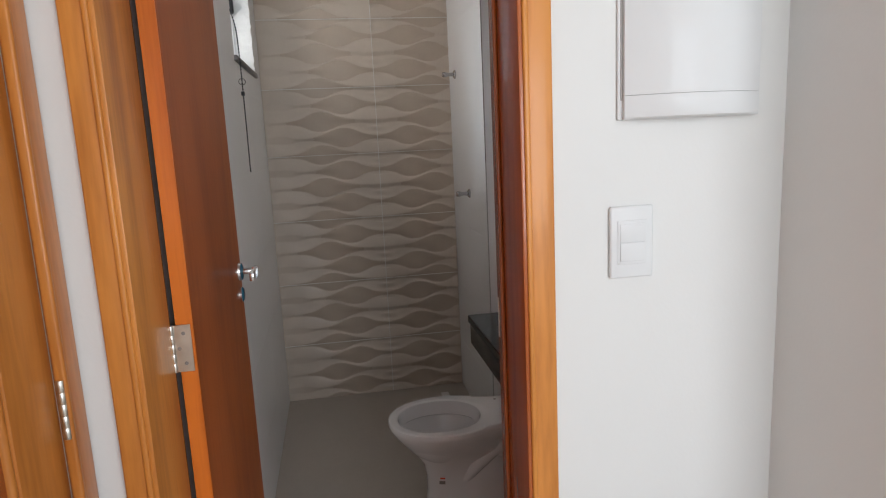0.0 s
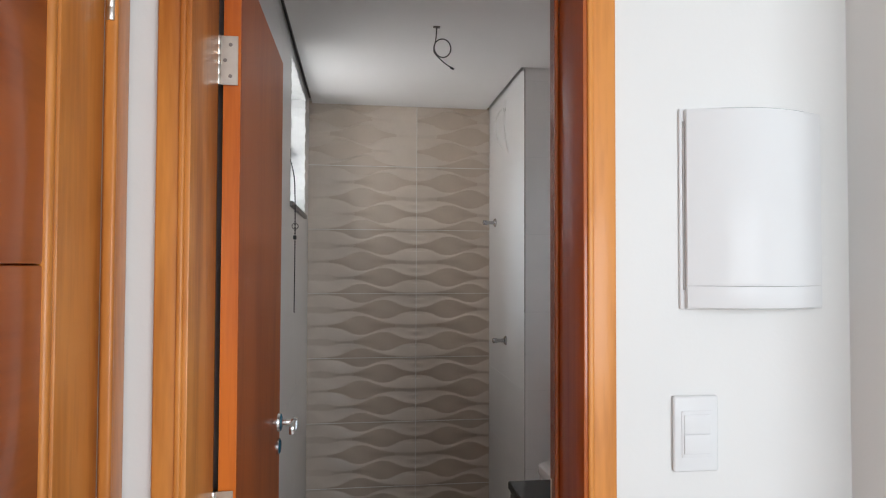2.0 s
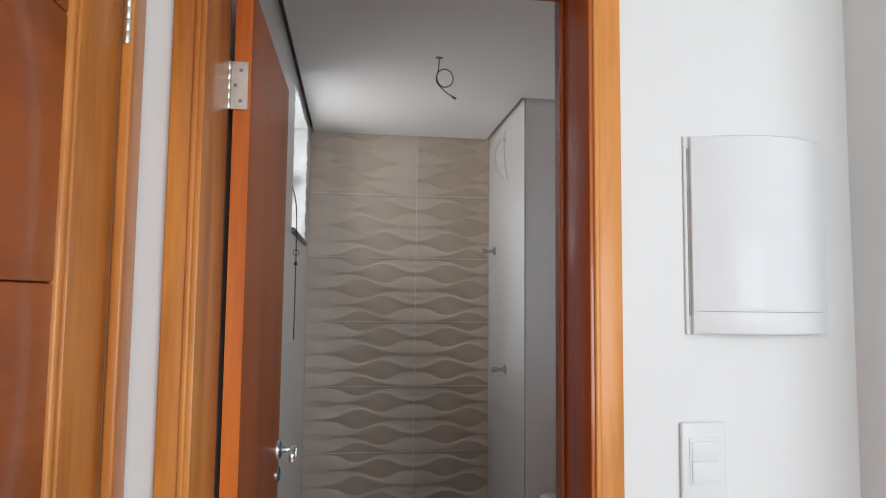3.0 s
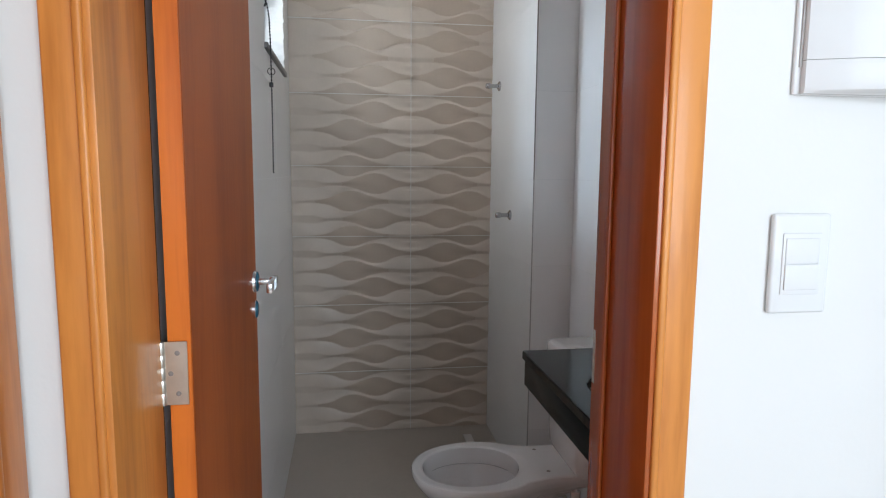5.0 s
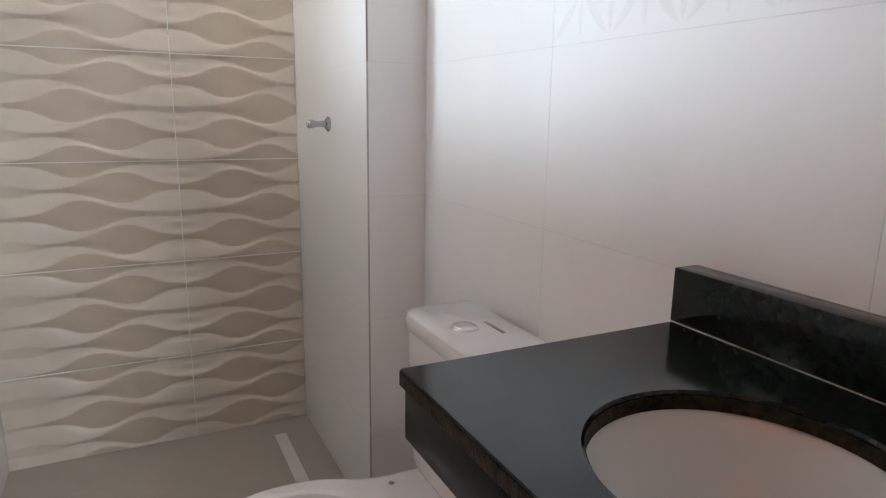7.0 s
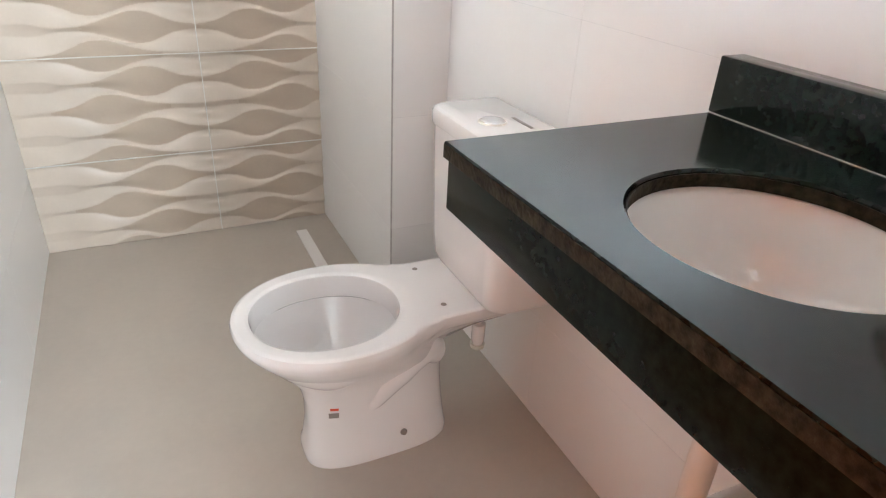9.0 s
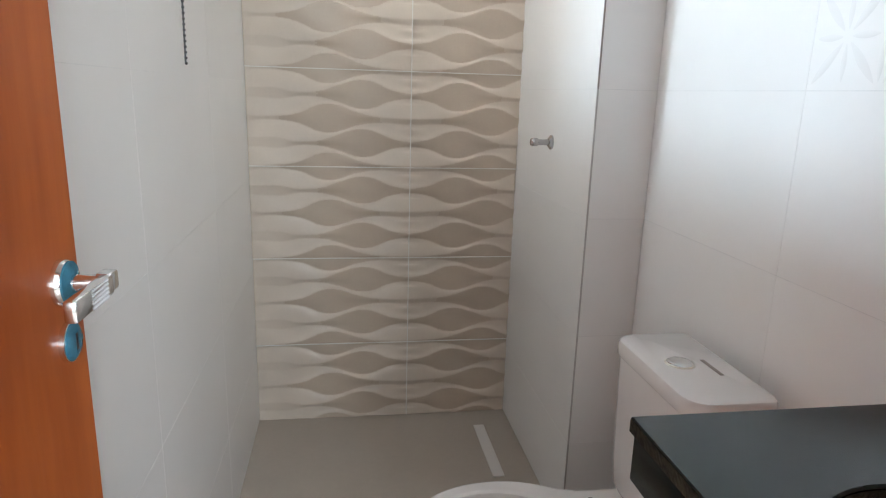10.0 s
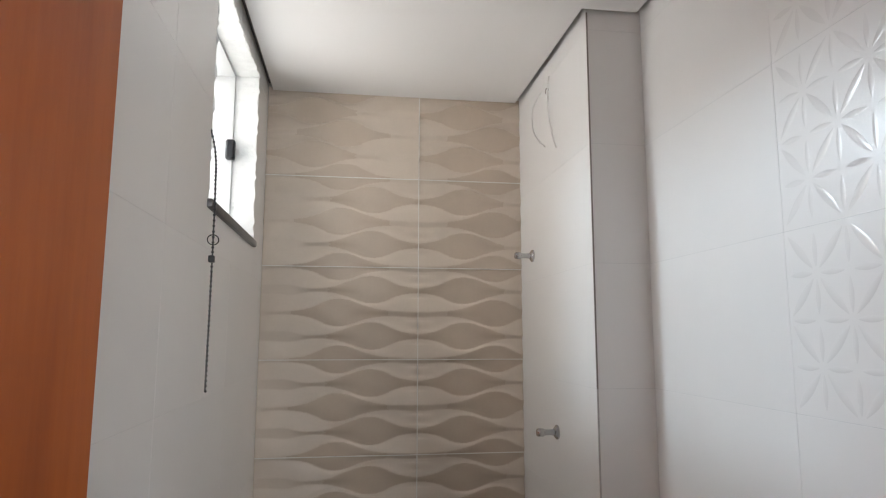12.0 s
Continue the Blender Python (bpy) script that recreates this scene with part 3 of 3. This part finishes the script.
def between(a, b, s):
    return [tuple(u + (v - u) * s for u, v in zip(p, q)) for p, q in zip(a, b)]


HOLE = 0.082
toilet = empty("toilet", "white ceramic close-coupled toilet without a seat", "toilet")
RZ = 0.372
rim_out, rim_in = pear(-0.106, 0.472, 0.169, RZ, 0.112), egg(-0.085, 0.232, 0.139, RZ, 2.1)
rings = [
    egg(0.006, 0.345, 0.087, 0.0, 3.2), egg(0.006, 0.345, 0.087, 0.016, 3.2), egg(0.011, 0.342, 0.083, 0.028, 3.2),
    egg(0.017, 0.336, 0.074, 0.09, 2.9), egg(0.016, 0.332, 0.070, 0.15, 2.7), egg(0.004, 0.332, 0.076, 0.20, 2.5),
    egg(-0.034, 0.333, 0.102, 0.250, 2.3), pear(-0.074, 0.400, 0.138, 0.292, 0.066), pear(-0.099, 0.462, 0.163, 0.326, 0.098),
    pear(-0.112, 0.476, 0.175, 0.348, 0.116), pear(-0.115, 0.480, 0.178, 0.361, 0.119), pear(-0.112, 0.478, 0.175, 0.369, 0.117), rim_out, between(rim_out, rim_in, 0.12), between(rim_out, rim_in, 0.88),
    rim_in, egg(-0.079, 0.226, 0.133, 0.368, 2.1), egg(-0.076, 0.223, 0.130, 0.355, 2.1), egg(-0.073, 0.220, 0.127, 0.318, 2.1),
    egg(-0.080, 0.227, 0.133, 0.312, 2.1), egg(-0.072, 0.221, 0.127, 0.298, 2.1), egg(-0.042, 0.202, 0.105, 0.255, 2.0),
    egg(0.000, 0.180, 0.075, 0.215, 2.0), egg(0.035, 0.15, 0.045, 0.19, 2.0), egg(0.065, 0.12, 0.02, 0.175, 2.0)]
bowl = part("bowl", loft(rings), M_CERAMIC, toilet)
SWELL = [0.010 + 0.026 * min(1.0, i / 14) for i in range(29)]
bm = tube(bent([(0.09, TY - 0.040, 0.075), (0.15, TY - 0.050, 0.14), (0.21, TY - 0.058, 0.215), (0.265, TY - 0.052, 0.252), (0.30, TY - 0.036, 0.235)], 7), 0.036, 16, radii=SWELL)
part("trapway", bm, M_CERAMIC, bowl)
bm = tube(bent([(0.09, TY + 0.040, 0.075), (0.15, TY + 0.050, 0.14), (0.21, TY + 0.058, 0.215), (0.265, TY + 0.052, 0.252), (0.30, TY + 0.036, 0.235)], 7), 0.036, 16, radii=SWELL)
part("trapway", bm, M_CERAMIC, bowl)
for s in (-1, 1):
    c = Vector((0.305, TY + 0.005 + s * 0.078, 0.3712))
    part("seat_hole", turned(c, c + Vector((0, 0, 0.0012)), [(0, 0.007), (1, 0.006)], 14), M_INK, bowl)
c = Vector((0.218, TY - 0.077, 0.052))
part("floor_bolt", turned(c + Vector((0, 0.012, 0)), c - Vector((0, 0.009, 0)), [(0, 0.008), (0.8, 0.008), (1, 0.005)], 14), M_INK, toilet, "steel fixing bolt with a grey cap")


def tank_ring(z, g, r=0.045, x0=0.357, x1=0.526, hw=0.168):
    pts = []
    x0, x1, y0, y1 = x0 + g, x1 - g * 0.2, TY - 0.005 - hw + g, TY - 0.005 + hw - g
    for cx, cy, a0, rr in ((x1 - 0.012, y1 - 0.012, 0, 0.012), (x0 + r, y1 - r, 90, r), (x0 + r, y0 + r, 180, r), (x1 - 0.012, y0 + 0.012, 270, 0.012)):
        for k in range(7):
            a = radians(a0 + 15 * k)
            pts.append((cx + rr * math.cos(a), cy + rr * math.sin(a), z))
    return pts


part("tank", loft([tank_ring(0.372, 0.020), tank_ring(0.39, 0.012), tank_ring(0.45, 0.008), tank_ring(0.66, 0.003), tank_ring(0.694, 0.003)]), M_CERAMIC, toilet)
lid = part("tank_lid", loft([tank_ring(0.696, 0.0), tank_ring(0.700, -0.002), tank_ring(0.722, -0.002), tank_ring(0.729, 0.001), tank_ring(0.732, 0.007)]), M_CERAMIC, toilet)
c = Vector((0.425, TY - 0.005, 0.732))
button = part("flush_button", turned(c, c + Vector((0, 0, 0.006)), [(0, 0.026), (0.5, 0.026), (0.8, 0.023), (1, 0.017)], 28), M_CHROME, toilet, "round chrome flush button")
part("button_rim", turned(c, c + Vector((0, 0, 0.0025)), [(0, 0.030), (1, 0.028)], 28), M_STEEL, button)
part("print", box(0.476, 0.484, TY - 0.065, TY + 0.008, 0.7318, 0.7328), M_INK, lid, "short grey printed line", False)


# maker's sticker on the pedestal's flank
def sticker(t0, t1, z0, z1):
    rows = []
    for t in [t0 + (t1 - t0) * i / 6 for i in range(7)]:
        for lift in (0.0, 0.0012):
            col = []
            for z in (z0, z1):
                k = (z - 0.09) / 0.06
                xf, xb, hw, pw = 0.017 - 0.001 * k, 0.336 - 0.004 * k, 0.074 - 0.004 * k, 2.9 - 0.2 * k
                c, q = math.cos(t), math.sin(t)
                x = (xf + xb) / 2 + ((xb - xf) / 2 + lift) * math.copysign(abs(c) ** (2 / pw), c)
                y = TY + (hw + lift) * math.copysign(abs(q) ** (2 / pw), q)
                col.append((x, y, z))
            rows.append(col)
    low, high = rows[0::2], rows[1::2]
    ring = [[a[0], a[1], b[1], b[0]] for a, b in zip(low, high)]
    return loft(ring)


part("sticker", sticker(radians(229), radians(238), 0.150, 0.171), M_RED, toilet, "red maker's sticker", False)
part("sticker_print", sticker(radians(227), radians(238), 0.131, 0.143), M_INK, toilet, "grey printed bar", False)
bolt = part("tank_bolt", turned((0.395, -1.277, 0.335), (0.395, -1.277, 0.238), [(0, 0.006), (0.35, 0.006), (0.36, 0.015), (0.75, 0.015), (1, 0.010)], 16), M_CERAMIC, toilet, "white plastic nut of the tank bolt")
part("washer", turned((0.395, -1.277, 0.2475), (0.395, -1.277, 0.2385), [(0, 0.017), (1, 0.016)], 16), M_STEEL, bolt)

# ---- washstand ----
CX0, CX1, CY0, CY1, CZ = 0.107, XR - 0.001, -2.209, -1.648, 0.87
SX, SY, SA, SB = 0.296, -1.945, 0.132, 0.136
vanity = empty("granite_worktop", "black-green granite washbasin top with an apron and splashback", "worktop")


def slab(z0, z1):
    """Rectangle with an oval hole."""
    n = 96
    outer, inner = [], []
    for k in range(n):
        a = 2 * math.pi * k / n
        c, s = math.cos(a), math.sin(a)
        tx = ((CX1 - SX) if c > 0 else (SX - CX0)) / max(abs(c), 1e-6)
        ty = ((CY1 - SY) if s > 0 else (SY - CY0)) / max(abs(s), 1e-6)
        t = min(tx, ty)
        outer.append([SX + c * t, SY + s * t])
        inner.append((SX + SA * c, SY + SB * s))
    for qx, qy in ((CX0, CY0), (CX0, CY1), (CX1, CY0), (CX1, CY1)):
        k = min(range(n), key=lambda i: (outer[i][0] - qx) ** 2 + (outer[i][1] - qy) ** 2)
        outer[k] = [qx, qy]
    R = [[(x, y, z0) for x, y in inner], [(x, y, z0) for x, y in outer], [(x, y, z1 - 0.002) for x, y in outer],
         [(SX + (x - SX) * 0.995, SY + (y - SY) * 0.995, z1) for x, y in outer], [(SX + (x - SX) * 1.02, SY + (y - SY) * 1.02, z1) for x, y in inner], [(x, y, z1 - 0.003) for x, y in inner], [(x, y, z0) for x, y in inner]]
    bm = loft(R, False, False)
    bmesh.ops.remove_doubles(bm, verts=bm.verts[:], dist=1e-5)
    return bm


top = part("slab", slab(CZ - 0.02, CZ), M_GRANITE, vanity)
part("edge", box(CX0 - 0.0012, CX0 - 0.0002, CY0 + 0.002, CY1 - 0.001, CZ - 0.019, CZ - 0.003), M_GEDGE, top, "unpolished brown-black slab edge", False)
n = 64
R1 = [(SX + SA * 1.0008 * math.cos(2 * math.pi * k / n) * 0.999, SY + SB * 0.999 * math.sin(2 * math.pi * k / n)) for k in range(n)]
R0 = [(SX + (x - SX) * 0.988, SY + (y - SY) * 0.988) for x, y in R1]
bm = loft([[(x, y, CZ - 0.0198) for x, y in R1], [(x, y, CZ - 0.0198) for x, y in R0], [(x, y, CZ - 0.005) for x, y in R0], [(x, y, CZ - 0.005) for x, y in R1]], False, False)
part("hole_edge", bm, M_GEDGE, top, "rough cut edge of the basin hole")
part("apron", box(CX0 + 0.004, CX0 + 0.022, CY0, CY1 - 0.004, CZ - 0.083, CZ - 0.0205, 0.0015), M_HONED, vanity)
part("side_apron", box(CX0 + 0.022, CX1, CY1 - 0.022, CY1 - 0.004, CZ - 0.083, CZ - 0.0205, 0.0015), M_GRANITE, vanity)
part("splashback", box(0.512, XR - 0.001, CY0, CY1 + 0.003, CZ + 0.0005, CZ + 0.076, 0.002), M_GRANITE, vanity)
part("seam", box(0.5105, 0.5125, CY0, CY1, CZ, CZ + 0.0010), M_JOINT, vanity, "thin grey silicone joint", False)

basin = empty("washbasin", "white ceramic round undermount washbasin", "washbasin")
n = 64
rr = []
for s, z in ((1.12, -0.021), (1.04, -0.0212), (1.02, -0.024), (1.0, -0.045), (0.95, -0.075), (0.85, -0.105), (0.66, -0.130), (0.4, -0.143), (0.15, -0.147), (0.15, -0.16), (0.5, -0.155), (0.8, -0.13), (1.0, -0.09), (1.1, -0.04), (1.12, -0.021)):
    rr.append([(SX + SA * s * math.cos(2 * math.pi * k / n), SY + SB * s * math.sin(2 * math.pi * k / n), CZ + z) for k in range(n)])
part("bowl", loft(rr, False, False), M_BASIN, basin)
part("drain", turned((SX, SY, CZ - 0.152), (SX, SY, CZ - 0.143), [(0, 0.024), (0.7, 0.024), (1, 0.018)], 28), M_CHROME, basin, "chrome drain plug")

part("waste_pipe", tube([(SX, SY, CZ - 0.155), (SX, SY, 0.52), (SX + 0.03, SY, 0.48), (SX + 0.2, SY, 0.47), (XR - 0.002, SY, 0.47)], 0.016, 16), M_STRIP, basin, "white plastic waste pipe")

tap = empty("tap", "chrome tap with a curved spout behind the basin", "tap")
bx, by = 0.484, -2.125
part("base", turned((bx, by, CZ), (bx, by, CZ + 0.02), [(0, 0.026), (0.6, 0.026), (1, 0.017)], 24), M_CHROME, tap)
part("body", turned((bx, by, CZ + 0.018), (bx, by, CZ + 0.10), [(0, 0.015), (1, 0.013)], 20), M_CHROME, tap)
part("spout", tube(bent([(bx, by, CZ + 0.085), (bx - 0.004, by + 0.006, CZ + 0.132), (bx - 0.018, by + 0.028, CZ + 0.166), (bx - 0.040, by + 0.060, CZ + 0.170), (bx - 0.060, by + 0.090, CZ + 0.152), (bx - 0.072, by + 0.108, CZ + 0.124)], 8), 0.0105, 16), M_CHROME, tap)
part("aerator", turned((bx - 0.0705, by + 0.106, CZ + 0.128), (bx - 0.078, by + 0.117, CZ + 0.103), [(0, 0.0122), (0.1, 0.0126), (0.2, 0.0114), (1, 0.0114)], 18), M_CHROME, tap)
part("knob", turned((bx, by, CZ + 0.055), (bx + 0.0, by - 0.05, CZ + 0.055), [(0, 0.008), (0.5, 0.008), (0.55, 0.016), (1, 0.015)], 18), M_CHROME, tap)

# ---- wall tiles, piece by piece ----
TH, TW = 0.335, 0.6
GAP = 0.0014


def wave_relief(a, v):
    """Height (0 to 1) of the relief at distance a from the pattern's edge and v leaf rows up, and whether it lies on a
    leaf flank of the darker tone.
    """
    row = v
    v -= 0.19 * math.cos(math.pi * (a - 0.30) / 0.14) * math.sin(math.pi * v)
    mid = 0.235 + 0.066 * math.cos(math.pi * v)
    q = a - mid
    c = math.cos(math.pi * q / 0.28) if q < 0 else math.cos(math.pi * q / 0.23)
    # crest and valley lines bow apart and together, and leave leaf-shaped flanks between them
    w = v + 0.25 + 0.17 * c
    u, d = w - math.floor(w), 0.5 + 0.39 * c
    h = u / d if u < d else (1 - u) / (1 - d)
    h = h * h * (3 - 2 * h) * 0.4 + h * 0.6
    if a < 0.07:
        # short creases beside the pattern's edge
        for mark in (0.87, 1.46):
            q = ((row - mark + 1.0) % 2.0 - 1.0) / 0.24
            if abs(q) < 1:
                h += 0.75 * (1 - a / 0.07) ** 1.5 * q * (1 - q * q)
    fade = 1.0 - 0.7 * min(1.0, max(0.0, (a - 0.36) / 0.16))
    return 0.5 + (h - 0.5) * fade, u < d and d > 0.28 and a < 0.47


def wave_tile(x0, x1, z0, z1, zbase, flip=False):
    """A piece of wave-relief tile; the pattern runs from the middle joint outward, or inward on a turned piece."""
    nx, nz = max(10, int((x1 - x0) * 150)), max(10, int((z1 - z0) * 380))
    bm = bmesh.new()
    cols, leaf_at = [], []
    for i in range(nx + 1):
        x = x0 + (x1 - x0) * i / nx
        zs = [z0 + (z1 - z0) * j / nz for j in range(nz + 1)]
        col = [wave_relief(x - XL if flip else abs(x), (z - zbase) / TH * 4.0) for z in zs]
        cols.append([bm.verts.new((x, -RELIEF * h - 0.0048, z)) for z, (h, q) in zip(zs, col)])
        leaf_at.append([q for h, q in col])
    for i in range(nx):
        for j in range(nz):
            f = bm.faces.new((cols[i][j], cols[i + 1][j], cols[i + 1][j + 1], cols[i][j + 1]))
            # leaf flanks take the darker slot, print and relief shade in one colour
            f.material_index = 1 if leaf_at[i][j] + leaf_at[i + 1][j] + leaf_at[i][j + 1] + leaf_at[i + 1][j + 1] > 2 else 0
    rim = [cols[i][0] for i in range(nx + 1)] + [cols[nx][j] for j in range(1, nz + 1)] + [cols[i][nz] for i in range(nx - 1, -1, -1)] + [cols[0][j] for j in range(nz - 1, 0, -1)]
    back = [bm.verts.new((v.co.x, 0.0075, v.co.z)) for v in rim]
    for k in range(len(rim)):
        bm.faces.new((rim[k], back[k], back[(k + 1) % len(rim)], rim[(k + 1) % len(rim)]))
    return bm


RELIEF = 0.0102
ZJ = [0.0] + [0.308 + TH * k for k in range(6)] + [2.318]
for side_x in ((XL + 0.001, -GAP), (GAP, XBOX - 0.001)):
    shared = None
    for k in range(7):
        a, b = ZJ[k] + GAP, ZJ[k + 1] - GAP
        full = 1 <= k <= 5
        if full and shared:
            ob = new("tile", shared)
            ob.parent = wall_north
            ob.location = (0, 0, TH * (k - 1))
            continue
        zbase = ZJ[k] if k else ZJ[1] - TH
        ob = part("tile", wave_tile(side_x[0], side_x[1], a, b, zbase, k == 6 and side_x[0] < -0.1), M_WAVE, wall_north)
        ob.data.materials.append(M_WAVE_LEAF_SHADE)
        if full:
            shared = ob.data

bm = box(-GAP * 1.05, GAP * 1.05, -0.0144, 0.0, 0.0, CEIL)
for z in ZJ[1:-1]:
    add_box(bm, XL, XBOX, -0.0141, 0.0, z - GAP * 1.05, z + GAP * 1.05)
part("grout", bm, M_GROUT, wall_north, "pale grout lines", False)


def flat_tiles(wall, axis, at, facing, u_joints, z_joints, hole=None, mat=M_TILE):
    """Glazed tiles on a wall of constant axis value; facing +1 or -1 tells the side that shows."""
    for u0, u1 in zip(u_joints, u_joints[1:]):
        for z0, z1 in zip(z_joints, z_joints[1:]):
            rects = [(u0, u1, z0, z1)]
            if hole and u0 < hole[1] and u1 > hole[0] and z0 < hole[3] and z1 > hole[2]:
                h0, h1, k0, k1 = hole
                rects = [(u0, min(u1, h0), z0, z1), (max(u0, h1), u1, z0, z1), (max(u0, h0), min(u1, h1), z0, min(z1, k0)), (max(u0, h0), min(u1, h1), max(z0, k1), z1)]
            for a, b, c, d in rects:
                if b - a < 0.006 or d - c < 0.006:
                    continue
                g = GAP * 0.5
                lo, hi = sorted((at, at - facing * T))
                bm = box(lo, hi, a + g, b - g, c + g, d - g) if axis == "x" else box(a + g, b - g, lo, hi, c + g, d - g)
                part("tile", bm, mat, wall, smooth=False)


ZT = [0.0, 0.272, 0.602, 0.932, 1.264, 1.594, 1.924, 2.254, 2.318]
flat_tiles(wall_west, "x", XL, 1, [YIN, -1.8, -1.2, -0.6, 0.0], ZT, (WY0, WY1, WZ0 - 0.02, WZ1))
flat_tiles(wall_east, "x", XR, -1, [YIN, -1.877, -1.277, YBOX], ZT)
flat_tiles(wall_shaft, "x", XBOX, -1, [YBOX + 0.004, 0.0], ZT)
flat_tiles(wall_shaft, "y", YBOX, -1, [XBOX + 0.004, XR], ZT)
part("corner_joint", box(XBOX + 0.0005, XBOX + 0.004, YBOX + 0.0005, YBOX + 0.004, 1.264, CEIL), M_INK, wall_shaft, "dark open corner joint", False)
part("corner_joint", box(XBOX + 0.0003, XBOX + 0.004, YBOX + 0.0003, YBOX + 0.004, 0, 1.264), M_JOINT, wall_shaft, "grey filled corner joint", False)


# star relief on the tiles over the basin
def petal(bm, a, b, w, h):
    """A pointed, rounded leaf-shaped ridge from a to b on the east wall."""
    (y0, z0), (y1, z1) = a, b
    d = Vector((y1 - y0, z1 - z0))
    nrm = Vector((-d.y, d.x)).normalized() * w
    n, across = 8, ((-1.0, 0.0), (-0.55, 0.72), (0.0, 1.0), (0.55, 0.72), (1.0, 0.0))
    rows = []
    for i in range(n + 1):
        s = 0.04 + 0.92 * i / n
        k = math.sin(math.pi * i / n)
        y, z = y0 + d.x * s, z0 + d.y * s
        rows.append([bm.verts.new((XR + 0.0002 - (h + 0.0002) * k * e, y + nrm.x * k * q, z + nrm.y * k * q)) for q, e in across])
    for p, q in zip(rows, rows[1:]):
        for c in range(len(across) - 1):
            bm.faces.new((p[c], p[c + 1], q[c + 1], q[c]))


for r in range(4, 7):
    for c0, c1, ny in ((-1.877, -1.277, 8), (YIN, -1.877, 4)):
        bm = bmesh.new()
        z0, z1, nz = ZT[r] + 0.002, ZT[r + 1] - 0.002, 4
        gy = [c1 - 0.002 - 0.0745 * i for i in range(ny + 1)]
        gz = [z0 + (z1 - z0) * j / nz for j in range(nz + 1)]
        for i in range(ny + 1):
            for j in range(nz + 1):
                if i < ny and 0 < j < nz:
                    petal(bm, (gy[i], gz[j]), (gy[i + 1], gz[j]), 0.0070, 0.00050)
                if j < nz and i:
                    petal(bm, (gy[i], gz[j]), (gy[i], gz[j + 1]), 0.0070, 0.00050)
                if i < ny and j < nz:
                    if (i + j) % 2 == 0:
                        petal(bm, (gy[i], gz[j]), (gy[i + 1], gz[j + 1]), 0.0095, 0.00075)
                    else:
                        petal(bm, (gy[i + 1], gz[j]), (gy[i], gz[j + 1]), 0.0095, 0.00075)
        ob = part("star_relief", bm, M_STAR, wall_east, "raised star pattern of pointed petals", True)
        ob["kind"] = "stuff"
